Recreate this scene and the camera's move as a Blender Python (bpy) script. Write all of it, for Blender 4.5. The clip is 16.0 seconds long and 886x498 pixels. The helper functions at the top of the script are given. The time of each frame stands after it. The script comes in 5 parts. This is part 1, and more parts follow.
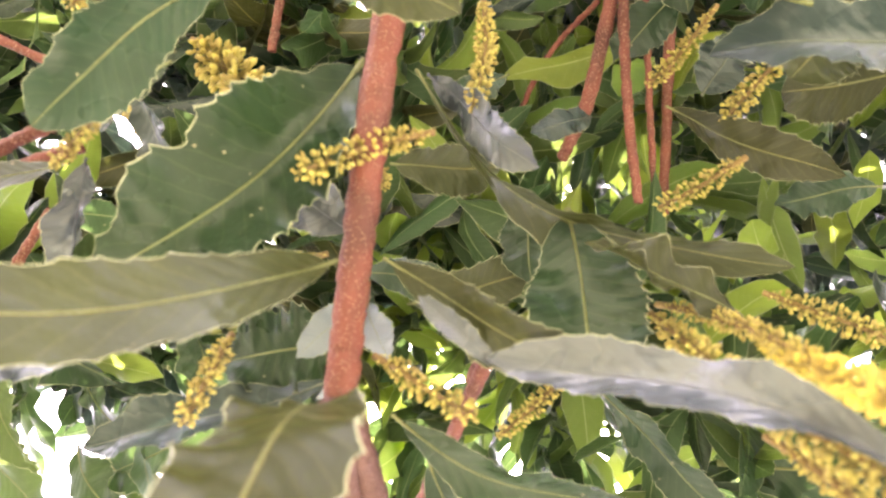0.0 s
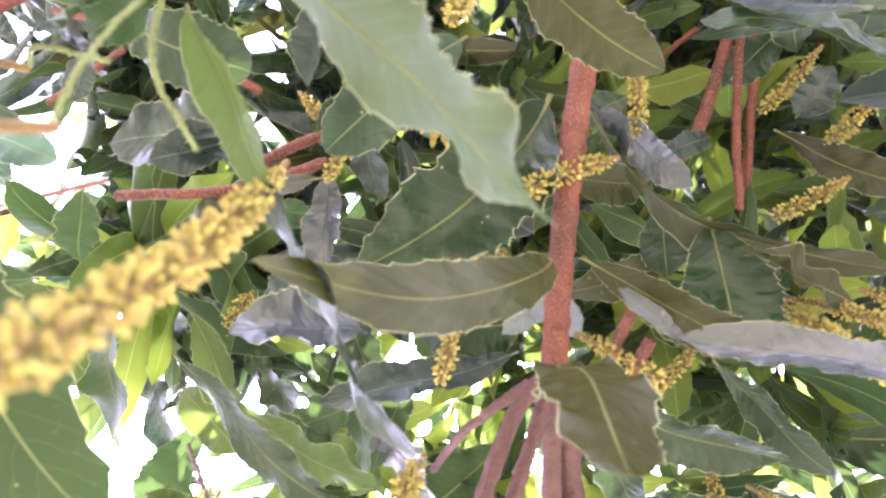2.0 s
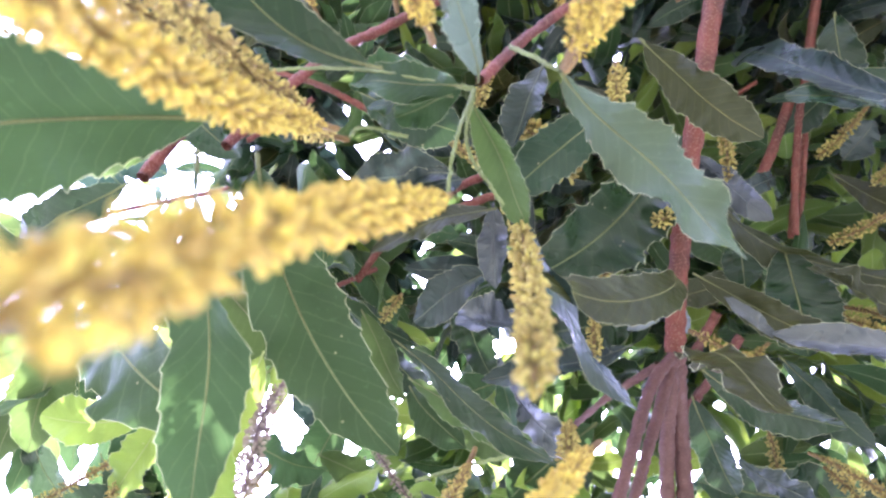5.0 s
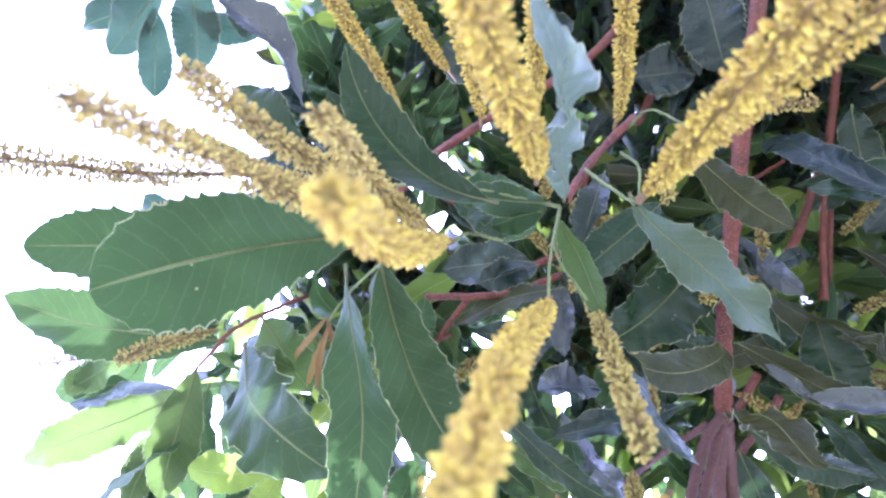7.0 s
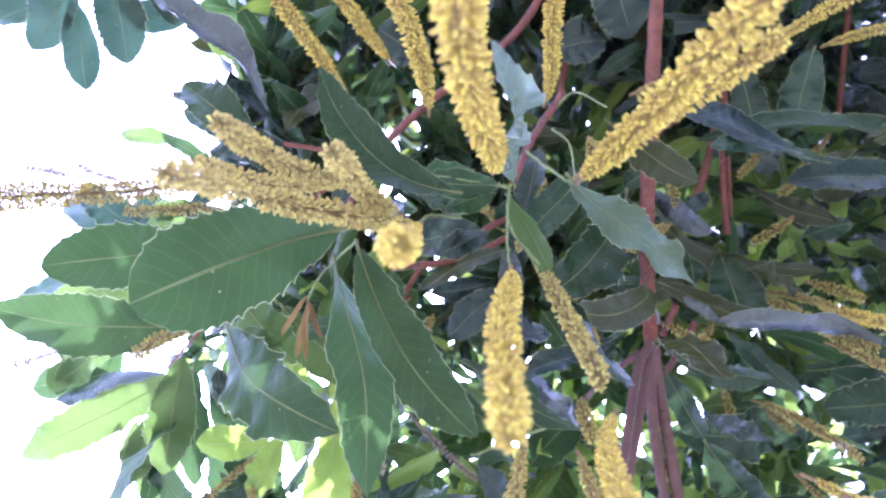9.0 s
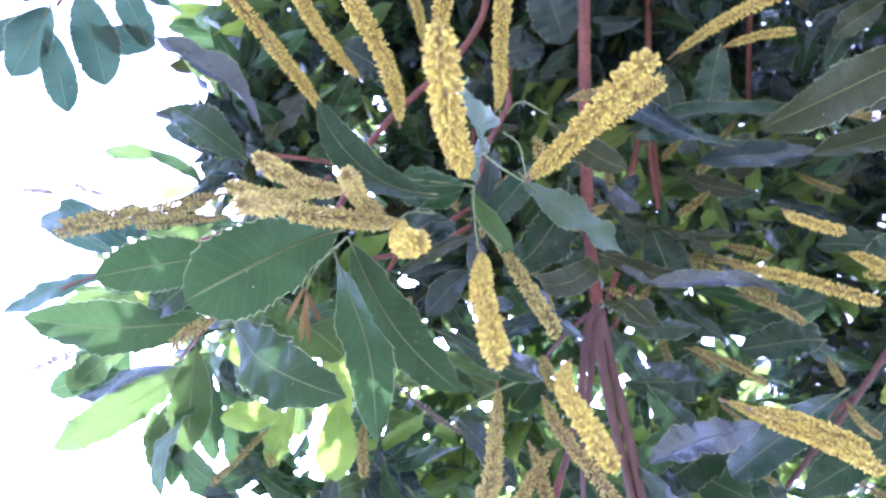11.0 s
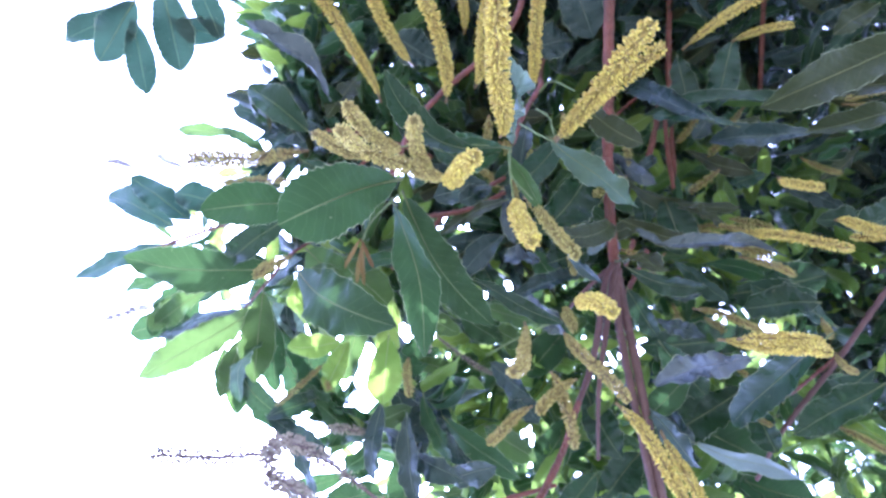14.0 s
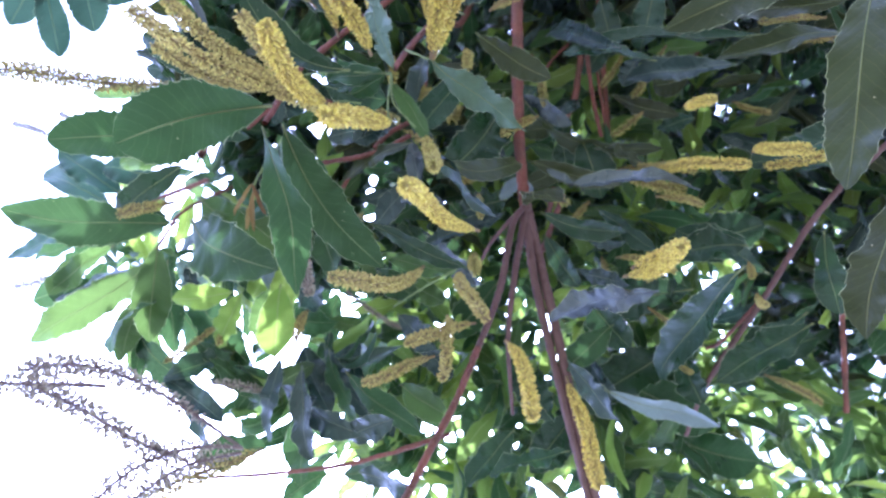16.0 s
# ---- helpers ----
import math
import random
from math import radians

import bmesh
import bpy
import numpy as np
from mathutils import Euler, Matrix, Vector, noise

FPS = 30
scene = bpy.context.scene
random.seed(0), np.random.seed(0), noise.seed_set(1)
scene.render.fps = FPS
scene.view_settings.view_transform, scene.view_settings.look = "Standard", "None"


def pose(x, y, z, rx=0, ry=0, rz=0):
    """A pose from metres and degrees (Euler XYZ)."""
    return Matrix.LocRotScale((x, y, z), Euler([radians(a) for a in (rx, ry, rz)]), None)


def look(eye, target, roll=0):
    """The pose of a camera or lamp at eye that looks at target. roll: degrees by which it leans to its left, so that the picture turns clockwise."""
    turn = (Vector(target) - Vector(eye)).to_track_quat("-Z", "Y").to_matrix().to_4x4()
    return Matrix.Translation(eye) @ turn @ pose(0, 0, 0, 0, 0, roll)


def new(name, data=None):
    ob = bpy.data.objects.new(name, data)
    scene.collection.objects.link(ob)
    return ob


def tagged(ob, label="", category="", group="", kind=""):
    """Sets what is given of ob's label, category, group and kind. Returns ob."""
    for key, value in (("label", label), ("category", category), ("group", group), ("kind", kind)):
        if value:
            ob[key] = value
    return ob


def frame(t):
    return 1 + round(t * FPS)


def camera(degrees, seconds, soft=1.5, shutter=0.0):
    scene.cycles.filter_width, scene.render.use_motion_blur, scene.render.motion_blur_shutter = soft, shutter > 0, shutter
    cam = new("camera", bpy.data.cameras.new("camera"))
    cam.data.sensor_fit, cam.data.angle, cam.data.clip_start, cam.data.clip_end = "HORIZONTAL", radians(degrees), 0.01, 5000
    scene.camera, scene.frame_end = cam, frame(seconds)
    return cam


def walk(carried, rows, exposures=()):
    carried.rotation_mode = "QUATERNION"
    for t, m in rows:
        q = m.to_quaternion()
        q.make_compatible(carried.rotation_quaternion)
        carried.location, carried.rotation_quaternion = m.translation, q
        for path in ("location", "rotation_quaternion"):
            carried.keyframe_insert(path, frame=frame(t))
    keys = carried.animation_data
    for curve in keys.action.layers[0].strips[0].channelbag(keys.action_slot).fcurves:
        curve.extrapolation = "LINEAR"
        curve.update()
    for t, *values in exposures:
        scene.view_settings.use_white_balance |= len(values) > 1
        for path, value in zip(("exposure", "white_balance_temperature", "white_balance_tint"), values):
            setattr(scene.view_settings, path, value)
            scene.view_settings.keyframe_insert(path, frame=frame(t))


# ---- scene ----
# a macadamia tree in flower, seen from below: the camera sinks out of the crown
EXPOSURES = [(0.0, 3.43, 6600, 38), (2.0, 3.08, 5880, 46), (4.0, 2.66, 5360, 46), (7.0, 2.24, 4700, 46), (10.0, 2.12, 4680, 47), (12.5, 2.09, 4330, 43), (16.0, 1.66, 4520, 34)]
cam = camera(66.7, 16.0, soft=2.4)
walk(cam, [
    (0, pose(0.0981, 0.1690, 2.0253, 178.111, -8.843, 3.481)),
    (0.5, pose(0.0725, 0.1647, 1.9991, 176.983, -8.396, 2.665)),
    (1, pose(0.0486, 0.1562, 1.9660, 176.178, -8.785, 2.192)),
    (1.5, pose(0.0147, 0.1532, 1.9395, 176.493, -8.682, 1.861)),
    (2, pose(-0.0074, 0.1487, 1.9114, 176.828, -9.066, 2.353)),
    (2.5, pose(-0.0302, 0.1453, 1.8799, 176.529, -8.762, 2.328)),
    (3, pose(-0.0482, 0.1452, 1.8553, 176.485, -8.707, 2.089)),
    (3.5, pose(-0.0611, 0.1424, 1.8317, 176.486, -8.595, 1.953)),
    (4, pose(-0.0784, 0.1357, 1.8044, 176.002, -8.432, 1.343)),
    (6.5, pose(-0.1383, 0.1075, 1.6549, -179.227, -11.362, 1.344)),
    (7, pose(-0.1437, 0.0891, 1.6275, -179.121, -11.435, 1.966)),
    (7.5, pose(-0.1473, 0.0848, 1.6028, -179.497, -11.113, 2.647)),
    (8, pose(-0.1642, 0.0772, 1.5747, 179.300, -9.122, 3.492)),
    (8.5, pose(-0.1725, 0.0631, 1.5520, 177.335, -7.157, 5.470)),
    (9, pose(-0.1667, 0.0572, 1.5324, 175.782, -4.855, 7.107)),
    (9.5, pose(-0.1717, 0.0506, 1.5054, 174.988, -2.796, 8.379)),
    (10, pose(-0.1775, 0.0461, 1.4689, 174.347, -1.043, 9.177)),
    (12.5, pose(-0.1866, 0.0314, 1.3017, 174.326, -0.566, 12.000)),
    (13, pose(-0.1949, 0.0452, 1.2805, 174.462, -1.095, 11.404)),
    (13.5, pose(-0.2072, 0.0688, 1.2526, 175.038, -2.091, 10.160)),
    (14, pose(-0.2098, 0.0986, 1.2426, 175.178, -2.919, 9.430)),
    (14.5, pose(-0.1950, 0.1342, 1.2398, 175.118, -3.008, 9.231)),
    (15, pose(-0.1618, 0.1629, 1.2510, 175.606, -2.836, 9.940)),
    (15.5, pose(-0.1208, 0.1875, 1.2734, 175.636, -2.901, 10.445)),
    (16, pose(-0.0815, 0.2168, 1.3033, 175.378, -2.672, 10.648)),
], EXPOSURES)
cam.data.dof.use_dof, cam.data.dof.focus_distance, cam.data.dof.aperture_fstop = True, 0.62, 8.0

# ---- light ----
SUN_ELEVATION, SUN_TURN = 74.0, 330.0
world = bpy.data.worlds.new("sky")
scene.world = world
world.use_nodes = True
wn = world.node_tree.nodes
sky = wn.new("ShaderNodeTexSky")
sky.sky_type = "NISHITA"
sky.sun_disc = False
sky.sun_elevation = radians(SUN_ELEVATION)
sky.sun_rotation = radians(SUN_TURN)
sky.dust_density = 4.0
sky.air_density = 1.0
sky.ozone_density = 0.6
wn["Background"].inputs["Strength"].default_value = 0.15
haze = wn.new("ShaderNodeHueSaturation")
haze.inputs["Saturation"].default_value = 0.22
haze.inputs["Value"].default_value = 2.2
world.node_tree.links.new(sky.outputs["Color"], haze.inputs["Color"])
world.node_tree.links.new(haze.outputs["Color"], wn["Background"].inputs["Color"])
sun_data = bpy.data.lights.new("sun", "SUN")
sun_data.energy, sun_data.angle, sun_data.color = 4.8, radians(0.6), (1.0, 0.95, 0.87)
sun = new("sun", sun_data)
a, e = radians(SUN_TURN), radians(SUN_ELEVATION)
sun.matrix_world = look((0, 0, 6), (-math.sin(a) * math.cos(e), -math.cos(a) * math.cos(e), 6 - math.sin(e)))


# ---- materials ----
def mat(name):
    m = bpy.data.materials.new(name)
    m.use_nodes = True
    n = m.node_tree.nodes
    return m, n, m.node_tree.links, n["Principled BSDF"]


def node(n, kind, **values):
    o = n.new(kind)
    for k, v in values.items():
        o.inputs[k].default_value = v
    return o


def math_node(n, links, op, a, b=None, c=None):
    o = n.new("ShaderNodeMath")
    o.operation = op
    for i, v in enumerate((a, b, c)):
        if v is None:
            continue
        if isinstance(v, (int, float)):
            o.inputs[i].default_value = v
        else:
            links.new(v, o.inputs[i])
    return o.outputs[0]


def mix(n, links, fac, a, b):
    o = n.new("ShaderNodeMix")
    o.data_type = "RGBA"
    for socket, v in ((o.inputs[0], fac), (o.inputs[6], a), (o.inputs[7], b)):
        if isinstance(v, (int, float)):
            socket.default_value = v
        elif isinstance(v, tuple):
            socket.default_value = (*v, 1)
        else:
            links.new(v, socket)
    return o.outputs[2]


def ramp(n, links, fac, lo, hi):
    o = n.new("ShaderNodeMapRange")
    o.interpolation_type = "SMOOTHSTEP"
    o.inputs["From Min"].default_value, o.inputs["From Max"].default_value = lo, hi
    links.new(fac, o.inputs["Value"])
    return o.outputs["Result"]


def leaf_material(name, blade, through_colour, vein, share, rough, spots=0.25, gloss=0.5):
    """A leathery leaf: blade with pale midrib, side veins and rim, lit through."""
    m, n, links, bsdf = mat(name)
    uv = n.new("ShaderNodeTexCoord")
    sep = n.new("ShaderNodeSeparateXYZ")
    links.new(uv.outputs["UV"], sep.inputs[0])
    u, v = sep.outputs[0], sep.outputs[1]
    off = math_node(n, links, "ABSOLUTE", math_node(n, links, "SUBTRACT", v, 0.5))
    rib = math_node(n, links, "SUBTRACT", 1.0, ramp(n, links, off, 0.006, 0.018))
    rim = ramp(n, links, off, 0.487, 0.496)
    slant = math_node(n, links, "SUBTRACT", math_node(n, links, "MULTIPLY", u, 15.0), math_node(n, links, "MULTIPLY", off, 4.0))
    wob = node(n, "ShaderNodeTexNoise", Scale=5.0, Detail=2.0)
    links.new(uv.outputs["UV"], wob.inputs["Vector"])
    wave = math_node(n, links, "ADD", slant, math_node(n, links, "MULTIPLY", wob.outputs["Fac"], 0.6))
    tri = math_node(n, links, "ABSOLUTE", math_node(n, links, "SUBTRACT", math_node(n, links, "FRACT", wave), 0.5))
    veins = math_node(n, links, "MULTIPLY", math_node(n, links, "SUBTRACT", 1.0, ramp(n, links, tri, 0.0, 0.08)), 0.09)
    geo, info = n.new("ShaderNodeNewGeometry"), n.new("ShaderNodeObjectInfo")
    rnd = math_node(n, links, "FRACT", math_node(n, links, "ADD", geo.outputs["Random Per Island"], info.outputs["Random"]))
    big = node(n, "ShaderNodeTexNoise", Scale=22.0, Detail=3.0)
    fine = node(n, "ShaderNodeTexNoise", Scale=260.0, Detail=2.0)
    for t in (big, fine):
        links.new(uv.outputs["Object"], t.inputs["Vector"])
    hsv = node(n, "ShaderNodeHueSaturation", Color=(*blade, 1))
    links.new(math_node(n, links, "MULTIPLY_ADD", rnd, 0.05, 0.475), hsv.inputs["Hue"])
    links.new(math_node(n, links, "MULTIPLY_ADD", rnd, 0.5, 0.75), hsv.inputs["Value"])
    blotch = ramp(n, links, big.outputs["Fac"], 0.35, 0.75)
    c = mix(n, links, math_node(n, links, "MULTIPLY", blotch, 0.45), hsv.outputs["Color"], tuple(x * 0.55 for x in blade))
    grain = ramp(n, links, fine.outputs["Fac"], 0.62, 0.75)
    c = mix(n, links, math_node(n, links, "MULTIPLY", grain, spots), c, tuple(min(1, x * 1.9 + 0.02) for x in blade))
    speck = node(n, "ShaderNodeTexVoronoi", Scale=90.0)
    links.new(uv.outputs["Object"], speck.inputs["Vector"])
    dots = math_node(n, links, "SUBTRACT", 1.0, ramp(n, links, speck.outputs["Distance"], 0.06, 0.11))
    rare = ramp(n, links, big.outputs["Fac"], 0.56, 0.62)
    c = mix(n, links, math_node(n, links, "MULTIPLY", math_node(n, links, "MULTIPLY", dots, rare), 0.7), c, (0.5, 0.42, 0.28))
    lines = math_node(n, links, "MAXIMUM", rib, veins)
    c = mix(n, links, lines, c, vein)
    # pale leaf margin, with its backlit glow also put into the colour
    c = mix(n, links, math_node(n, links, "MULTIPLY", rim, 0.8), c, (0.58, 0.58, 0.38))
    links.new(c, bsdf.inputs["Base Color"])
    links.new(math_node(n, links, "MULTIPLY_ADD", blotch, 0.22, rough - 0.04), bsdf.inputs["Roughness"])
    bsdf.inputs["Specular IOR Level"].default_value = gloss
    quilt = node(n, "ShaderNodeTexNoise", Scale=75.0, Detail=2.0)
    links.new(uv.outputs["Object"], quilt.inputs["Vector"])
    bump = n.new("ShaderNodeBump")
    bump.inputs["Strength"].default_value, bump.inputs["Distance"].default_value = 0.5, 0.0008
    relief = math_node(n, links, "MULTIPLY_ADD", quilt.outputs["Fac"], 3.0, math_node(n, links, "MULTIPLY", tri, 1.1))
    relief = math_node(n, links, "ADD", relief, math_node(n, links, "MULTIPLY_ADD", rib, 1.6, math_node(n, links, "MULTIPLY", fine.outputs["Fac"], 0.8)))
    links.new(relief, bump.inputs["Height"])
    links.new(bump.outputs["Normal"], bsdf.inputs["Normal"])
    lit = n.new("ShaderNodeBsdfTranslucent")
    t = mix(n, links, math_node(n, links, "MULTIPLY", blotch, 0.4), through_colour, tuple(x * 0.6 for x in through_colour))
    t = mix(n, links, math_node(n, links, "MULTIPLY", lines, 0.6), t, tuple(min(1, x * 1.3) for x in vein))
    # rim brightened again for the same painted glow
    t = mix(n, links, math_node(n, links, "MULTIPLY", rim, 0.85), t, (0.72, 0.74, 0.46))
    links.new(t, lit.inputs["Color"])
    add = n.new("ShaderNodeMixShader")
    add.inputs[0].default_value = share
    links.new(bsdf.outputs[0], add.inputs[1])
    links.new(lit.outputs[0], add.inputs[2])
    links.new(add.outputs[0], n["Material Output"].inputs["Surface"])
    return m


LEAVES = {  # blade, lit through, veins, share lit through, roughness
    # dark is deep green with some inner-crown shade put into the colour
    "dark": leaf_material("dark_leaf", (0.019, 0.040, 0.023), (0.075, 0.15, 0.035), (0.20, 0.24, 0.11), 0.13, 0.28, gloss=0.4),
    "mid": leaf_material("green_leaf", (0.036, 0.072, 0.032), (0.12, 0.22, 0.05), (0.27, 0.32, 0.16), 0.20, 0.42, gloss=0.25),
    # lit and bright are lighter copies of the green; sunlight put into the colour
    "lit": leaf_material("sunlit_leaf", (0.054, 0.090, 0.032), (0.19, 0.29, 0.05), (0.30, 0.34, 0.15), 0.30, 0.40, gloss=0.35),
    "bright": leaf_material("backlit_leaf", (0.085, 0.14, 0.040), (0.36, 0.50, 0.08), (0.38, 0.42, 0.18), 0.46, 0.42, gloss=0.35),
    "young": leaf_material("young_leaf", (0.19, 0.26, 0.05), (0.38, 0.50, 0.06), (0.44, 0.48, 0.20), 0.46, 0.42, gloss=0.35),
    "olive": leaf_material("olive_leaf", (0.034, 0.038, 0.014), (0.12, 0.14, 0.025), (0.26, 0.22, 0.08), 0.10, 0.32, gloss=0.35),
    # grey: its blue tint is sky sheen put into the blade colour
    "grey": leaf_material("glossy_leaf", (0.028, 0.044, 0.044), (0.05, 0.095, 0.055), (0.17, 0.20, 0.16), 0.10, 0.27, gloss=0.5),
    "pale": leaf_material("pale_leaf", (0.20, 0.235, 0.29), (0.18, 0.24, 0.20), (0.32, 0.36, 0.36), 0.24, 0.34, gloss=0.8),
    # sage: paled by sky sheen put into the blade colour
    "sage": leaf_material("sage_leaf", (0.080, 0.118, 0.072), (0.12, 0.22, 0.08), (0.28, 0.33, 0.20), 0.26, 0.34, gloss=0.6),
    # silver: skylight on the blade put into its colour
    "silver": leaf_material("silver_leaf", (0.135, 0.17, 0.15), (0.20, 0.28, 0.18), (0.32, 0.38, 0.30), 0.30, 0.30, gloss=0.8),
    # grey-violet sky reflection painted as the blade colour
    "sky_sheen": leaf_material("waxy_leaf", (0.058, 0.068, 0.086), (0.08, 0.10, 0.09), (0.17, 0.18, 0.19), 0.08, 0.24, gloss=1.0),
    # a bluer green kept for the distant whorls
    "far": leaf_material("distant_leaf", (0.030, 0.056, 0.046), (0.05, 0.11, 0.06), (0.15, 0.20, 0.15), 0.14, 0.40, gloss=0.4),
    "husk": leaf_material("dry_husk_leaf", (0.30, 0.18, 0.075), (0.30, 0.17, 0.06), (0.36, 0.24, 0.12), 0.25, 0.6, gloss=0.2),
}


def bark_material(name, colour, light, dark):
    m, n, links, bsdf = mat(name)
    tc = n.new("ShaderNodeTexCoord")
    big = node(n, "ShaderNodeTexNoise", Scale=35.0, Detail=4.0)
    fine = node(n, "ShaderNodeTexNoise", Scale=400.0, Detail=3.0)
    spot = node(n, "ShaderNodeTexVoronoi", Scale=520.0)
    for t in (big, fine, spot):
        links.new(tc.outputs["Object"], t.inputs["Vector"])
    c = mix(n, links, ramp(n, links, big.outputs["Fac"], 0.35, 0.7), colour, dark)
    warts = math_node(n, links, "SUBTRACT", 1.0, ramp(n, links, spot.outputs["Distance"], 0.2, 0.42))
    keep = math_node(n, links, "MULTIPLY", warts, ramp(n, links, fine.outputs["Fac"], 0.34, 0.46))
    c = mix(n, links, math_node(n, links, "MULTIPLY", keep, 0.6), c, light)
    links.new(c, bsdf.inputs["Base Color"])
    bsdf.inputs["Roughness"].default_value = 0.62
    bump = n.new("ShaderNodeBump")
    bump.inputs["Strength"].default_value, bump.inputs["Distance"].default_value = 0.8, 0.0012
    links.new(math_node(n, links, "ADD", keep, fine.outputs["Fac"]), bump.inputs["Height"])
    links.new(bump.outputs["Normal"], bsdf.inputs["Normal"])
    return m


BARKS = {
    "ochre": bark_material("ochre_stalk", (0.26, 0.16, 0.05), (0.34, 0.24, 0.09), (0.17, 0.10, 0.04)),
    "spent": bark_material("spent_stalk", (0.22, 0.14, 0.13), (0.28, 0.20, 0.18), (0.14, 0.09, 0.09)),
    "red": bark_material("red_bark", (0.20, 0.052, 0.038), (0.40, 0.23, 0.16), (0.10, 0.028, 0.022)),
    "mauve": bark_material("mauve_bark", (0.135, 0.060, 0.060), (0.17, 0.085, 0.08), (0.10, 0.042, 0.044)),
    "old": bark_material("old_bark", (0.17, 0.14, 0.11), (0.26, 0.22, 0.18), (0.09, 0.075, 0.06)),
    "green": bark_material("green_stalk", (0.22, 0.27, 0.09), (0.32, 0.34, 0.15), (0.14, 0.17, 0.06)),
}


MIDRIBS = {
    # midrib toned to match the painted sky reflection
    "sky_sheen": bark_material("waxy_midrib", (0.10, 0.105, 0.13), (0.13, 0.13, 0.15), (0.08, 0.085, 0.11)),
    "dark": bark_material("midrib", (0.19, 0.20, 0.08), (0.25, 0.25, 0.11), (0.13, 0.14, 0.05)),
    "grey": bark_material("grey_midrib", (0.14, 0.16, 0.11), (0.19, 0.20, 0.15), (0.10, 0.11, 0.08)),
    "young": bark_material("young_midrib", (0.34, 0.38, 0.13), (0.42, 0.44, 0.18), (0.26, 0.30, 0.09)),
}


def flower_material(name, colour, dark, share):
    m, n, links, bsdf = mat(name)
    tc, geo = n.new("ShaderNodeTexCoord"), n.new("ShaderNodeNewGeometry")
    big = node(n, "ShaderNodeTexNoise", Scale=60.0, Detail=3.0)
    links.new(tc.outputs["Object"], big.inputs["Vector"])
    sep = n.new("ShaderNodeSeparateXYZ")
    links.new(tc.outputs["UV"], sep.inputs[0])
    hsv = node(n, "ShaderNodeHueSaturation", Color=(*colour, 1))
    links.new(math_node(n, links, "MULTIPLY_ADD", geo.outputs["Random Per Island"], 0.03, 0.485), hsv.inputs["Hue"])
    links.new(math_node(n, links, "MULTIPLY_ADD", geo.outputs["Random Per Island"], 0.45, 0.75), hsv.inputs["Value"])
    # darker towards the stalk: brown pedicels plus painted shade in the gaps
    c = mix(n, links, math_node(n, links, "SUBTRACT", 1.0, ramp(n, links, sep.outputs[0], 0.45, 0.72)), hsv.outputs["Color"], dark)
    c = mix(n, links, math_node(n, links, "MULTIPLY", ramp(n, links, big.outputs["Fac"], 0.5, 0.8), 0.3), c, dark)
    links.new(c, bsdf.inputs["Base Color"])
    bsdf.inputs["Roughness"].default_value = 0.55
    lit = n.new("ShaderNodeBsdfTranslucent")
    links.new(c, lit.inputs["Color"])
    add = n.new("ShaderNodeMixShader")
    add.inputs[0].default_value = share
    links.new(bsdf.outputs[0], add.inputs[1])
    links.new(lit.outputs[0], add.inputs[2])
    links.new(add.outputs[0], n["Material Output"].inputs["Surface"])
    return m


FLOWERS = {
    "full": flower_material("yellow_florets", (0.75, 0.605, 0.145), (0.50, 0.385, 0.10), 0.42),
    # loose and dull: the yellow toned down, shade put into the colour
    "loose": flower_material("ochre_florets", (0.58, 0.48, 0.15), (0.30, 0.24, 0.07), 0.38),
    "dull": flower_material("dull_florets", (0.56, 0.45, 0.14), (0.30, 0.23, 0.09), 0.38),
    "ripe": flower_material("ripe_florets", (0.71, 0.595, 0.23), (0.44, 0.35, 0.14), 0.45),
    # spent grey-brown, lightened to put the sky's glare into the colour
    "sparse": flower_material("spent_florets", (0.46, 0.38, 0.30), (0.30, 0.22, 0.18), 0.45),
}

# ---- building ----


def mesh_of(name, verts, faces, uvs=None, material=None):
    me = bpy.data.meshes.new(name)
    verts, faces = np.asarray(verts, np.float32), np.asarray(faces, np.int32)
    k = faces.shape[1]
    me.vertices.add(len(verts))
    me.vertices.foreach_set("co", verts.ravel())
    me.loops.add(faces.size)
    me.loops.foreach_set("vertex_index", faces.ravel())
    me.polygons.add(len(faces))
    me.polygons.foreach_set("loop_start", np.arange(0, faces.size, k, dtype=np.int32))
    me.polygons.foreach_set("use_smooth", np.ones(len(faces), bool))
    if uvs is not None:
        layer = me.uv_layers.new(name="UVMap")
        layer.data.foreach_set("uv", np.asarray(uvs, np.float32)[faces.ravel()].ravel())
    me.update(calc_edges=True)
    if material:
        me.materials.append(material)
    return me


def shoot(name, label, place):
    ob = new(name)
    ob.location = place
    ob.empty_display_size = 0.02
    tagged(ob, label, "branch", "branches of the flowering tree")
    return ob


def attach(name, me, parent, label=""):
    ob = new(name, me)
    ob.parent = parent
    return tagged(ob, label)


def grid_faces(rows, cols, wrap=False):
    i, j = np.meshgrid(np.arange(rows - 1), np.arange(cols if wrap else cols - 1), indexing="ij")
    i, j = i.ravel(), j.ravel()
    k = (j + 1) % cols
    return np.stack((i * cols + j, i * cols + k, (i + 1) * cols + k, (i + 1) * cols + j), 1)


def unit(v):
    v = np.asarray(v, float)
    return v / max(1e-9, np.linalg.norm(v))


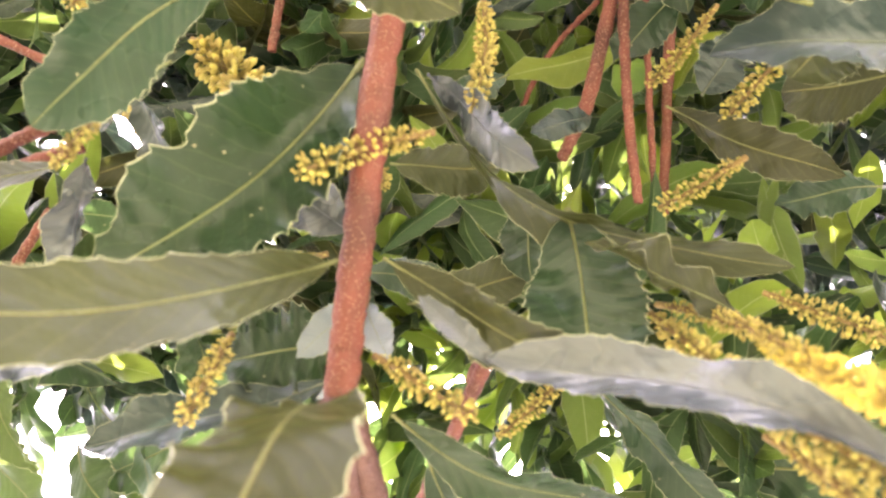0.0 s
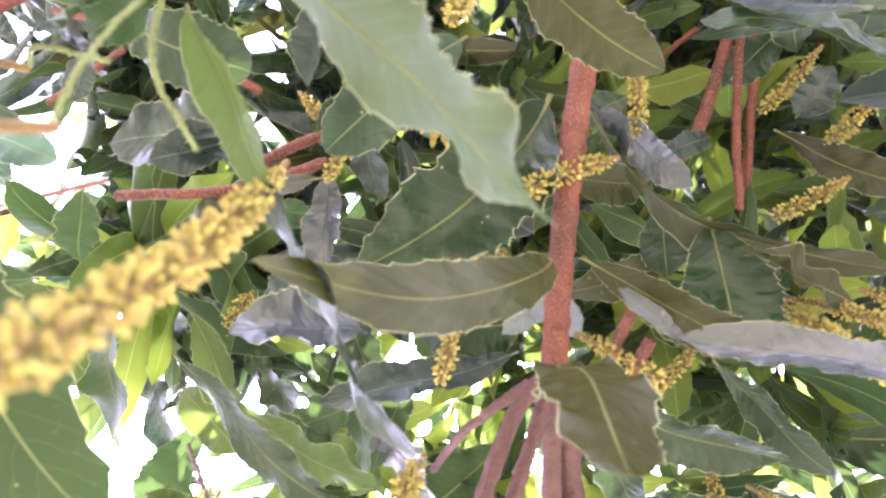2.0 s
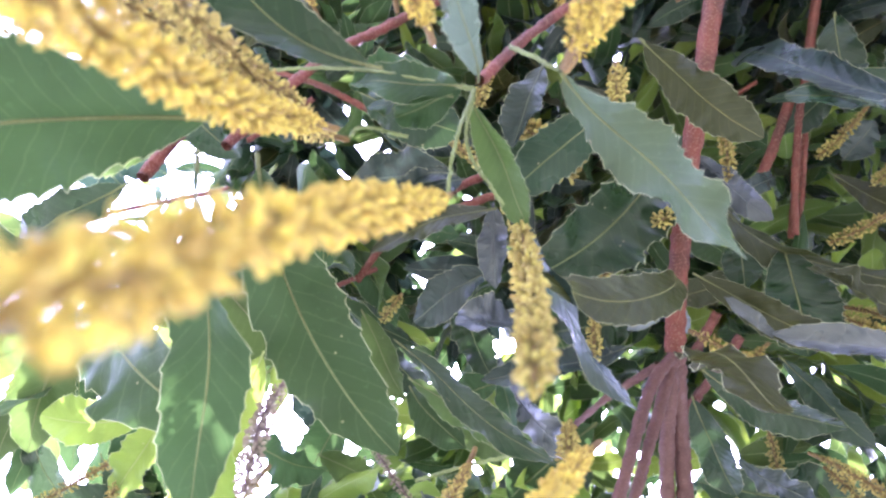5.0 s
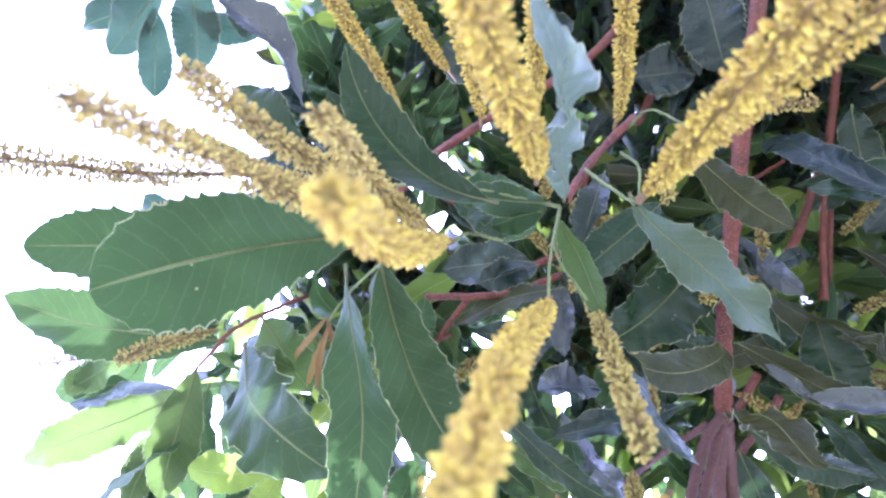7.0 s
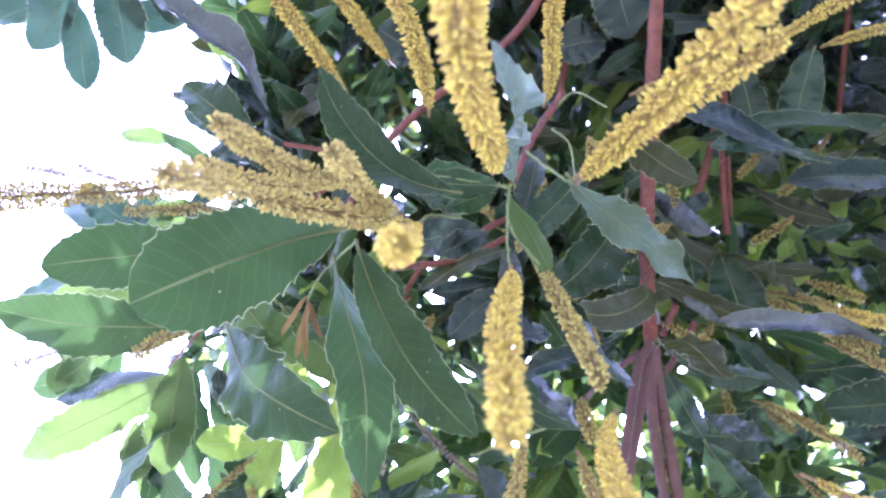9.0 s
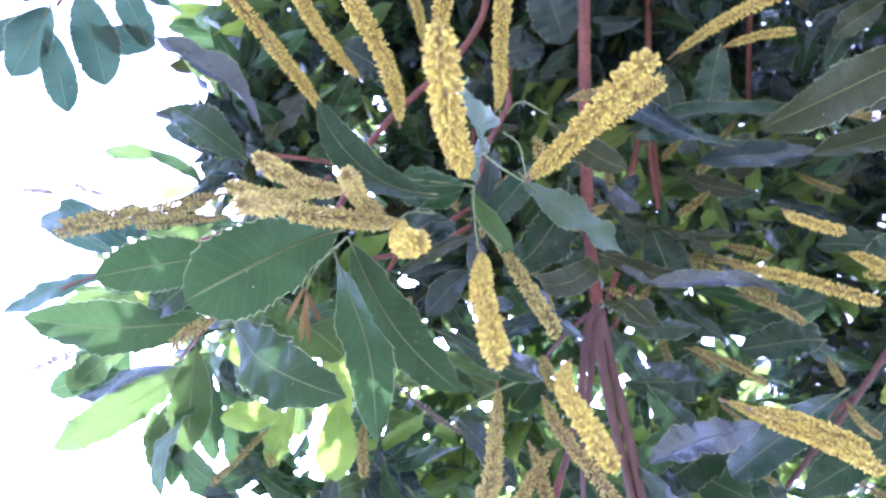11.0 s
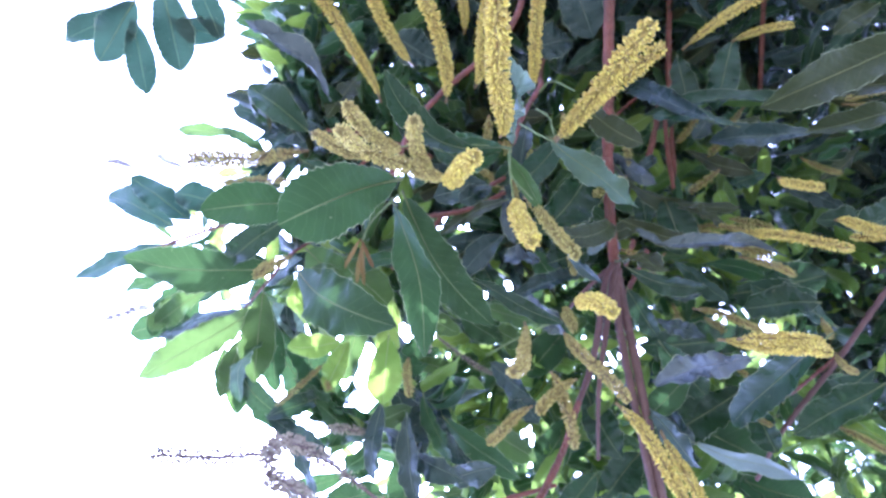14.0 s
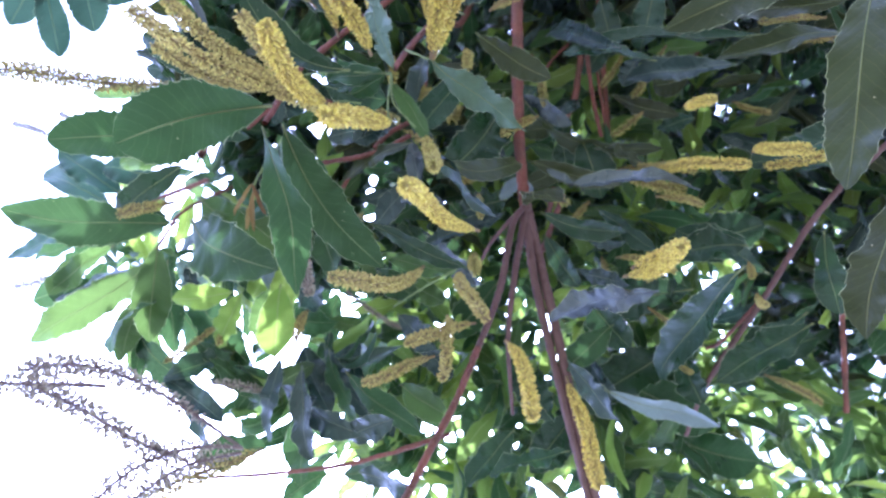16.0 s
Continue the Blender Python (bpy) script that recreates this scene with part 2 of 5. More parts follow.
def leaf_shape(base, tip, normal, width, sag, wave, fold, bend, twist, teeth, rng, stations=92, ribs=3, blunt=0.0):
    """The points of a toothed, wavy blade with a short petiole."""
    base, tip = np.asarray(base, float), np.asarray(tip, float)
    length = np.linalg.norm(tip - base)
    a = unit(tip - base)
    n0 = unit(np.asarray(normal, float) - a * np.dot(normal, a))
    s0 = np.cross(a, n0)
    u = np.linspace(0, 1, stations)
    p = np.clip((u - 0.05) / 0.95, 0, 1)
    slim = (p ** 0.62) * np.clip(1 - p ** rng.uniform(1.9, 2.7), 0, 1) ** rng.uniform(0.6, 0.95)
    broad = (p ** 0.72) * np.clip(1 - p ** 4.2, 0, 1) ** 0.6
    half = slim * (1 - blunt) / slim.max() + broad * blunt / broad.max()
    half = half / half.max() * width / 2 + 0.0011 * (u < 0.93)
    arch = 4 * u * (1 - u)
    drift = rng.normal(0, 0.012, 2)
    centre = base + np.outer(u * length, a) + np.outer(sag * length * arch, n0) + np.outer((bend + drift[0]) * length * arch, s0)
    centre += np.outer(length * 0.02 * np.sin(u * 8 + rng.uniform(0, 6)), n0)
    course = 0.5 * np.tanh((u - 0.45) * 8) if abs(twist) >= 120 else u - 0.5
    turn = np.radians(twist + rng.normal(0, 18)) * course + np.radians(rng.uniform(8, 24)) * np.sin(u * rng.uniform(3, 6) + rng.uniform(0, 6)) * p
    n = np.cos(turn)[:, None] * n0 + np.sin(turn)[:, None] * s0
    s = np.cos(turn)[:, None] * s0 - np.sin(turn)[:, None] * n0
    cols = 2 * ribs + 1
    v = np.linspace(-1, 1, cols)
    out, uv = np.zeros((stations, cols, 3)), np.zeros((stations, cols, 2))
    phase, count = rng.uniform(0, 6.28, 2), rng.uniform(1.8, 3.4)
    curl = rng.uniform(0.1, 0.4) * np.sin(u * rng.uniform(3, 6) + rng.uniform(0, 6))
    nteeth = rng.uniform(12, 18)
    fold, wave = fold + rng.uniform(-0.05, 0.25), wave * rng.uniform(0.8, 1.4)
    for side in (0, 1):
        saw = (u * nteeth + phase[side] + 0.5 * np.sin(u * 11 + phase[1 - side])) % 1.0
        lobes = np.sin(u * count * 9.1 + 1.7 * phase[side]) * 0.6 + np.sin(u * count * 15.7 + phase[1 - side]) * 0.4
        edge = 1 + (teeth * 0.13 * (saw ** 3 - 0.25) + 0.07 * min(wave, 1.2) * lobes) * np.clip(p * 4, 0, 1)
        beat = 0.6 + 0.4 * np.sin(u * 5 + 3 * phase[side])
        ripple = np.sin(u * count * 6.28 + phase[side] + 0.8 * np.sin(u * 7 + phase[1])) * 0.5 + np.sin(u * count * 16.3 + 2 * phase[side]) * 0.22 * beat
        for j in range(cols):
            if (v[j] < 0) != (side == 0) and v[j] != 0:
                continue
            w = half * v[j] * (1 + (edge - 1) * v[j] ** 4)
            lift = (fold + curl) * half * abs(v[j]) ** 1.4 + wave * 0.5 * half * ripple * v[j] ** 2
            out[:, j] = centre + s * w[:, None] + n * lift[:, None]
            uv[:, j, 0], uv[:, j, 1] = u, 0.5 + v[j] / 2
    return out.reshape(-1, 3), uv.reshape(-1, 2), stations, cols


def leaf(parent, base, tip, normal, width, sag, tone, wave=0.7, fold=0.12, bend=0.0, twist=0.0, teeth=1.0, blunt=0.0):
    """One leaf from petiole to tip; its face looks along normal."""
    seed = int(abs(base[0] * 7919 + base[1] * 3571 + tip[2] * 1999 + tip[0] * 977) * 1000) % 100000
    rng = np.random.default_rng(seed)
    o = np.array(parent.location)
    pts, uv, rows, cols = leaf_shape(np.array(base) - o, np.array(tip) - o, normal, width, sag, wave, fold, bend, twist, teeth, rng, blunt=blunt)
    ob = attach("leaf", mesh_of("leaf", pts, grid_faces(rows, cols), uv, LEAVES[tone]), parent, LEAF_LABELS.get(tone, ""))
    spine = pts.reshape(rows, cols, 3)[::3, cols // 2]
    spine, faces = tube(spine, np.interp(np.linspace(0, 1, len(spine)), (0, 0.06, 0.12, 1), (0.0017, 0.0015, 0.0008, 0.0002)) * width / 0.05, 5)
    attach("midrib", mesh_of("midrib", spine, faces, None, MIDRIBS.get(tone, MIDRIBS["dark"])), ob)
    return ob


LEAF_LABELS = {"young": "yellow-green young leaf", "grey": "glossy leaf with a blue-grey sky sheen in its colour", "pale": "pale blue-grey leaf", "sky_sheen": "leaf with a grey-violet sky sheen in its colour"}


def smooth_path(points, steps):
    """A smooth line through points given with their radii."""
    p = np.asarray(points, float)
    p = np.vstack((2 * p[0] - p[1], p, 2 * p[-1] - p[-2]))
    out = []
    for i in range(1, len(p) - 2):
        for t in np.linspace(0, 1, steps, endpoint=False):
            a, b, c, d = p[i - 1], p[i], p[i + 1], p[i + 2]
            out.append(0.5 * (2 * b + (c - a) * t + (2 * a - 5 * b + 4 * c - d) * t ** 2 + (3 * b - a - 3 * c + d) * t ** 3))
    out.append(p[-2])
    return np.array(out)


def tube(path, radii, sides, rng=None, rough=0.0):
    path = np.asarray(path, float)
    tangent = np.gradient(path, axis=0)
    tangent /= np.maximum(1e-9, np.linalg.norm(tangent, axis=1))[:, None]
    ref = np.array((0.31, 0.87, 0.38))
    e1 = np.cross(tangent, ref)
    e1 /= np.linalg.norm(e1, axis=1)[:, None]
    e2 = np.cross(tangent, e1)
    ang = np.linspace(0, 2 * np.pi, sides, endpoint=False)
    r = np.asarray(radii, float)[:, None] * np.ones(sides)
    if rng is not None:
        r = r * (1 + rng.normal(0, rough, r.shape))
    pts = path[:, None] + r[..., None] * (np.cos(ang)[None, :, None] * e1[:, None] + np.sin(ang)[None, :, None] * e2[:, None])
    return pts.reshape(-1, 3), grid_faces(len(path), sides, True)


def stem(parent, points, kind="red"):
    """A woody stem through points of x, y, z and radius, with swollen nodes."""
    o = np.array((*parent.location, 0))
    rng = np.random.default_rng(int(abs(points[0][0] * 9173 + points[0][1] * 337) * 1000) % 99991)
    line = smooth_path(np.array(points) - o, 26)
    r = line[:, 3] * (1 + np.convolve(0.22 * (rng.uniform(0, 1, len(line)) < 0.05) + rng.normal(0, 0.05, len(line)), (0.25, 0.5, 0.25), "same"))
    line[:, :3] += rng.normal(0, 0.0003, (len(line), 3))
    pts, faces = tube(line[:, :3], r, 12, rng, 0.035)
    return attach("stem", mesh_of("stem", pts, faces, None, BARKS[kind]), parent)


def floret_shape(sides):
    """A club-shaped bud on a thin bent stalk, along z, one unit long."""
    z = np.array((0.0, 0.62, 0.74, 0.90, 1.0))
    r = np.array((0.035, 0.045, 0.135, 0.125, 0.03))
    ang = np.linspace(0, 2 * np.pi, sides, endpoint=False)
    x = r[:, None] * np.cos(ang) + (0.10 * z ** 2)[:, None]
    y = r[:, None] * np.sin(ang)
    pts = np.stack((x, y, np.repeat(z[:, None], sides, 1)), 2).reshape(-1, 3)
    uv = np.stack((np.repeat(z[:, None], sides, 1), np.repeat(ang[None] / 6.28, len(z), 0)), 2).reshape(-1, 2)
    return pts, uv, grid_faces(len(z), sides, True)


FLORET = floret_shape(5)


def raceme(parent, base, tip, width, sag, kind, middle=None):
    """A hanging flower spike: a thin stalk set round with many small buds."""
    rng = np.random.default_rng(int(abs(base[0] * 6151 + base[1] * 1543 + tip[0] * 769) * 1000) % 99991)
    o = np.array(parent.location)
    b, t = np.array(base) - o, np.array(tip) - o
    length = np.linalg.norm(t - b)
    axis = unit(t - b)
    side = unit(np.cross(axis, (rng.normal(), rng.normal(), 0.3)))
    u = np.linspace(0, 1, 40)
    wob = unit(np.cross(axis, side))
    if middle:
        out = np.array(middle) - o - (b + t) / 2
        side, sag = unit(out), np.linalg.norm(out) / length
    line = b + np.outer(u * length, axis) + np.outer(sag * length * 4 * u * (1 - u), side) + np.outer(0.008 * length * np.sin(u * 7 + rng.uniform(0, 6)), wob)
    pts, faces = tube(line, np.interp(u, (0, 1), (0.0022, 0.0012)), 6)
    body = attach("raceme", mesh_of("raceme", pts, faces, None, BARKS["spent" if kind == "sparse" else "ochre"]), parent, RACEME_LABELS[kind])
    step, gap = {"full": (0.00030, 0.0036), "loose": (0.00042, 0.0050), "dull": (0.00044, 0.0046), "ripe": (0.00034, 0.0040), "sparse": (0.0008, 0.0065)}[kind]
    count = int(length * 0.9 / step)
    at = 0.08 + 0.92 * (np.arange(count) + rng.uniform(-1.5, 1.5, count)) / count
    rings = max(6, int(length / gap))
    at = (np.round(at * rings) + rng.normal(0, 0.13, count)) / rings
    at = np.clip(at, 0, 1)
    place = np.stack([np.interp(at, u, line[:, k]) for k in range(3)], 1)
    tangent = np.stack([np.interp(at, u, np.gradient(line[:, k])) for k in range(3)], 1)
    tangent /= np.linalg.norm(tangent, axis=1)[:, None]
    ang = np.arange(count) * 2.39996 + rng.normal(0, 0.25, count)
    ref = np.cross(tangent, (0.3, 0.8, 0.5))
    ref /= np.linalg.norm(ref, axis=1)[:, None]
    ref2 = np.cross(tangent, ref)
    out = np.cos(ang)[:, None] * ref + np.sin(ang)[:, None] * ref2
    lean = rng.normal(0.12, 0.2, count)[:, None]
    z = out + tangent * lean
    z /= np.linalg.norm(z, axis=1)[:, None]
    x = np.cross(ref2 + 0.01, z)
    x /= np.linalg.norm(x, axis=1)[:, None]
    y = np.cross(z, x)
    size = width / 2 * rng.uniform(0.72, 1.16, count) * np.interp(at, (0.08, 0.16, 0.36, 0.88, 0.97, 1.0), (0.42, 0.72, 1.0, 0.96, 0.82, 0.55))
    fat = (width * 0.3 + 0.004) * rng.uniform(0.72, 0.98, count) * np.interp(at, (0.08, 0.3), (0.6, 1.0)) * {"sparse": 1.35, "loose": 1.15}.get(kind, 1.0)
    p, uv, f = FLORET
    v = (p[None, :, 0:1] * (x * fat[:, None])[:, None] + p[None, :, 1:2] * (y * fat[:, None])[:, None] + p[None, :, 2:3] * (z * size[:, None])[:, None]) + place[:, None]
    faces = (f[None] + (np.arange(count) * len(p))[:, None, None]).reshape(-1, 4)
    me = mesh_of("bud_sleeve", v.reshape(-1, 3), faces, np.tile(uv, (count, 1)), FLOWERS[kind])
    tagged(attach("bud_sleeve", me, body), FLORET_LABELS[kind], kind="stuff")
    return body


RACEME_LABELS = {"full": "dense yellow flower spike", "loose": "loose ochre-yellow flower spike", "ripe": "dense tan-yellow flower spike", "dull": "ochre flower spike with shade put into its colour", "sparse": "sparse greyish spent flower spike"}
FLORET_LABELS = {"full": "many small yellow buds", "loose": "loose whorls of ochre-yellow buds", "ripe": "many small tan-yellow buds", "dull": "many small ochre buds", "sparse": "sparse greyish-brown buds"}

# ---- ground ----
ground_mat, gn, gl, gb = mat("grass_ground")
gt = gn.new("ShaderNodeTexCoord")
g1, g2 = node(gn, "ShaderNodeTexNoise", Scale=0.7, Detail=6.0), node(gn, "ShaderNodeTexNoise", Scale=25.0, Detail=6.0)
for g in (g1, g2):
    gl.new(gt.outputs["Object"], g.inputs["Vector"])
gl.new(mix(gn, gl, g1.outputs["Fac"], mix(gn, gl, g2.outputs["Fac"], (0.115, 0.115, 0.065), (0.19, 0.17, 0.11)), (0.095, 0.12, 0.052)), gb.inputs["Base Color"])
gb.inputs["Roughness"].default_value = 0.95
bm = bmesh.new()
bmesh.ops.create_grid(bm, x_segments=60, y_segments=60, size=400.0)
for vert in bm.verts:
    vert.co.z = 0.05 * noise.noise(vert.co * 0.05)
me = bpy.data.meshes.new("ground")
bm.to_mesh(me)
bm.free()
me.materials.append(ground_mat)
tagged(new("ground", me), "dry grassy orchard ground under the tree", "ground", kind="structure")

# ---- the branches in view ----

hub_shoot = shoot("flowering_shoot", "leafy macadamia shoot with long hanging yellow flower spikes", (-0.323, 0.070, 2.170))
leaf(hub_shoot, (-0.306, 0.066, 2.123), (-0.432, 0.098, 1.981), (0.73, -0.02, -0.68), 0.081, 0.05, "mid", wave=0.35, bend=0.01, blunt=1)
leaf(hub_shoot, (-0.450, 0.075, 2.190), (-0.548, 0.065, 2.056), (0.80, -0.03, -0.60), 0.056, 0.05, "mid", wave=0.5, blunt=0.5)
leaf(hub_shoot, (-0.315, 0.079, 2.196), (-0.219, 0.291, 2.195), (0.30, -0.20, -0.90), 0.060, 0.05, "mid", wave=1.1, bend=0.08)
leaf(hub_shoot, (-0.321, 0.087, 2.127), (-0.308, 0.296, 2.085), (-0.30, -0.30, -0.90), 0.050, 0.05, "mid", wave=1, bend=-0.08, twist=-85)
leaf(hub_shoot, (-0.197, 0.048, 2.094), (-0.296, -0.067, 2.066), (0.35, -0.17, -0.92), 0.037, -0.08, "dark", bend=-0.15)
leaf(hub_shoot, (-0.158, 0.041, 2.165), (-0.161, -0.032, 1.920), (0.83, 0.54, -0.17), 0.03, 0.05, "silver", wave=1.3, teeth=1.8)
leaf(hub_shoot, (-0.105, 0.040, 2.148), (-0.003, 0.153, 2.136), (-0.55, 0.45, -0.50), 0.042, 0.04, "sage", wave=1.2, fold=0.0, teeth=1.4)
leaf(hub_shoot, (-0.160, 0.052, 2.190), (-0.125, 0.135, 2.185), (-0.35, 0.35, -0.85), 0.023, 0.04, "lit", wave=0.5, fold=0.5, bend=-0.04)
leaf(hub_shoot, (-0.137, 0.108, 2.200), (-0.058, 0.250, 2.175), (-0.60, 0.35, -0.70), 0.024, 0.05, "grey", wave=1.2, fold=0.3, bend=0.03, twist=30)
leaf(hub_shoot, (-0.188, 0.091, 2.300), (-0.279, 0.096, 2.300), (-0.03, -0.50, -0.87), 0.045, 0.03, "grey", fold=0.05)
leaf(hub_shoot, (-0.164, 0.046, 2.170), (-0.248, 0.034, 2.200), (-0.20, -0.58, -0.79), 0.03, 0.05, "mid", twist=40)
leaf(hub_shoot, (-0.171, 0.050, 2.170), (-0.235, 0.050, 2.200), (-0.29, -0.71, -0.64), 0.02, 0.02, "mid")
leaf(hub_shoot, (-0.165, 0.041, 2.180), (-0.216, 0.058, 2.200), (-0.33, 0.09, -0.94), 0.026, 0.02, "mid")
raceme(hub_shoot, (-0.166, 0.114, 2.108), (-0.176, 0.142, 1.770), 0.0202, 0, "full")
raceme(hub_shoot, (-0.144, 0.119, 2.249), (-0.118, 0.185, 1.966), 0.0193, 0.035, "loose")
raceme(hub_shoot, (-0.171, 0.035, 2.100), (-0.176, -0.038, 1.740), 0.023, 0.035, "full")
raceme(hub_shoot, (-0.104, 0.054, 2.098), (-0.048, -0.012, 1.815), 0.023, 0, "full")
raceme(hub_shoot, (-0.103, 0.047, 2.130), (-0.026, -0.004, 1.870), 0.0185, 0, "full")
raceme(hub_shoot, (-0.012, -0.039, 2.300), (0.044, -0.027, 2.200), 0.0166, 0.035, "dull")
raceme(hub_shoot, (-0.249, 0.070, 2.200), (-0.319, 0.034, 1.950), 0.0221, 0.035, "ripe")
raceme(hub_shoot, (-0.318, 0.035, 1.962), (-0.319, 0.027, 1.830), 0.018, 0.035, "ripe")
raceme(hub_shoot, (-0.240, 0.073, 2.150), (-0.205, 0.072, 1.790), 0.0212, 0.035, "full")
raceme(hub_shoot, (-0.267, 0.062, 2.200), (-0.261, 0.018, 1.920), 0.0202, 0.035, "ripe")
raceme(hub_shoot, (-0.305, 0.023, 2.200), (-0.323, -0.008, 1.914), 0.0202, 0.035, "ripe")
raceme(hub_shoot, (-0.343, 0.020, 2.250), (-0.379, 0.004, 2.000), 0.0193, 0.035, "ripe")
raceme(hub_shoot, (-0.235, -0.044, 2.300), (-0.239, -0.132, 1.970), 0.0212, 0.035, "full")
raceme(hub_shoot, (-0.286, -0.142, 2.450), (-0.305, -0.211, 2.100), 0.0212, 0.035, "full")
raceme(hub_shoot, (-0.353, -0.084, 2.450), (-0.398, -0.231, 2.100), 0.0212, 0.035, "full")
raceme(hub_shoot, (-0.188, -0.068, 2.350), (-0.150, -0.159, 2.000), 0.0212, 0.035, "full")
raceme(hub_shoot, (-0.103, -0.046, 2.350), (-0.097, -0.147, 2.000), 0.0193, 0.035, "full")
raceme(hub_shoot, (-0.186, -0.191, 2.500), (-0.192, -0.261, 2.300), 0.0184, 0.035, "full")
stem(hub_shoot, [(-0.153, 0.042, 2.168, 0.0034), (-0.125, -0.003, 2.240, 0.0038), (-0.087, -0.048, 2.320, 0.0040), (-0.070, -0.072, 2.450, 0.0046), (-0.030, -0.150, 2.720, 0.0060), (0.100, -0.420, 3.050, 0.0080)])
stem(hub_shoot, [(-0.336, 0.073, 2.190, 0.0040), (-0.296, -0.014, 2.300, 0.0045), (-0.250, -0.072, 2.400, 0.0050), (-0.082, -0.219, 2.550, 0.0060), (-0.018, -0.473, 2.700, 0.0070)])
stem(hub_shoot, [(-0.157, 0.047, 2.168, 0.0014), (-0.164, 0.084, 2.130, 0.0011), (-0.166, 0.114, 2.108, 0.0010)], "green")
stem(hub_shoot, [(-0.157, 0.047, 2.168, 0.0014), (-0.161, 0.084, 2.160, 0.0012), (-0.139, 0.120, 2.150, 0.0010)], "green")
stem(hub_shoot, [(-0.136, 0.014, 2.200, 0.0014), (-0.123, 0.034, 2.140, 0.0012), (-0.104, 0.054, 2.098, 0.0011)], "green")
stem(hub_shoot, [(-0.093, -0.037, 2.300, 0.0014), (-0.075, -0.046, 2.270, 0.0012), (-0.051, -0.020, 2.220, 0.0010)], "green")
stem(hub_shoot, [(-0.100, -0.013, 2.300, 0.0014), (-0.089, 0.008, 2.250, 0.0012), (-0.100, 0.048, 2.130, 0.0010)], "green")
stem(hub_shoot, [(-0.157, 0.047, 2.168, 0.0016), (-0.249, 0.022, 2.200, 0.0013), (-0.338, 0.015, 2.220, 0.0012)], "green")
stem(hub_shoot, [(-0.207, 0.071, 2.200, 0.0014), (-0.236, 0.064, 2.190, 0.0012), (-0.249, 0.070, 2.200, 0.0012)], "green")

main_branch = shoot("flowering_branch", "red-barked branch with toothed dark leaves and yellow flower spikes", (0.151, -0.590, 2.500))
stem(main_branch, [(0.151, -0.590, 2.500, 0.0097), (0.070, -0.217, 2.440, 0.0092), (0.016, 0.063, 2.387, 0.0090), (-0.001, 0.177, 2.366, 0.0088), (-0.008, 0.246, 2.345, 0.0085)])
stem(main_branch, [(-0.007, 0.246, 2.345, 0.0076), (0.000, 0.319, 2.370, 0.0076), (0.004, 0.402, 2.360, 0.0076), (0.013, 0.578, 2.360, 0.0076), (0.031, 0.808, 2.400, 0.0084)], "mauve")
stem(main_branch, [(-0.007, 0.246, 2.345, 0.0072), (-0.012, 0.314, 2.360, 0.0066), (-0.012, 0.399, 2.360, 0.0066), (-0.001, 0.575, 2.360, 0.0066), (0.017, 0.805, 2.400, 0.0072)], "mauve")
stem(main_branch, [(-0.007, 0.246, 2.345, 0.0050), (-0.034, 0.272, 2.310, 0.0050), (-0.065, 0.344, 2.260, 0.0050), (-0.090, 0.385, 2.220, 0.0048), (-0.114, 0.420, 2.200, 0.0045)], "mauve")
stem(main_branch, [(-0.007, 0.246, 2.345, 0.0050), (-0.024, 0.294, 2.330, 0.0050), (-0.045, 0.346, 2.300, 0.0046), (-0.072, 0.440, 2.290, 0.0036), (-0.085, 0.560, 2.320, 0.0026)], "mauve")
stem(main_branch, [(-0.022, 0.256, 2.340, 0.0040), (-0.070, 0.296, 2.360, 0.0030), (-0.105, 0.347, 2.420, 0.0030)], "mauve")
leaf(main_branch, (-0.006, 0.064, 2.420), (-0.136, 0.183, 2.340), (0.39, -0.18, -0.90), 0.068, 0.1, "dark", wave=1.1, fold=0.4, bend=-0.08)
leaf(main_branch, (-0.006, 0.178, 2.350), (-0.130, 0.166, 2.168), (0.40, -0.60, -0.70), 0.038, 0.05, "olive", wave=0.6, bend=-0.13)
leaf(main_branch, (-0.007, 0.246, 2.345), (0.018, 0.241, 2.155), (0.02, -1.00, 0.03), 0.05, 0.06, "olive", wave=0.8, blunt=0.5)
leaf(main_branch, (0.012, 0.180, 2.370), (0.138, 0.244, 2.325), (-0.39, 0.11, -0.92), 0.0289, 0.04, "olive", wave=0.6)
leaf(main_branch, (0.232, 0.267, 2.270), (0.066, 0.229, 2.335), (-0.12, -0.70, -0.70), 0.0263, 0.05, "sky_sheen", wave=1, fold=0.6, bend=0.03)
leaf(main_branch, (0.073, 0.234, 2.335), (0.033, 0.199, 2.350), (0.06, -0.45, -0.89), 0.010, 0.05, "sky_sheen", wave=0.8)
leaf(main_branch, (0.018, 0.066, 2.450), (0.235, 0.199, 2.430), (-0.45, 0.64, -0.62), 0.0357, 0.1, "olive", wave=1, bend=0.08, twist=-60)
leaf(main_branch, (0.111, 0.159, 2.450), (0.118, 0.260, 2.400), (-0.20, -0.42, -0.88), 0.066, 0.03, "dark", fold=0.2, blunt=0.5)
leaf(main_branch, (-0.029, 0.233, 2.440), (-0.110, 0.241, 2.420), (0.17, -0.47, -0.87), 0.062, 0.05, "dark", wave=1)
leaf(main_branch, (-0.035, 0.254, 2.420), (-0.181, 0.281, 2.380), (0.09, -0.64, -0.76), 0.0306, 0.08, "grey", wave=1, bend=-0.08)
leaf(main_branch, (-0.127, 0.222, 2.500), (-0.095, 0.283, 2.500), (0.08, -0.04, -1.00), 0.0425, 0.05, "mid")
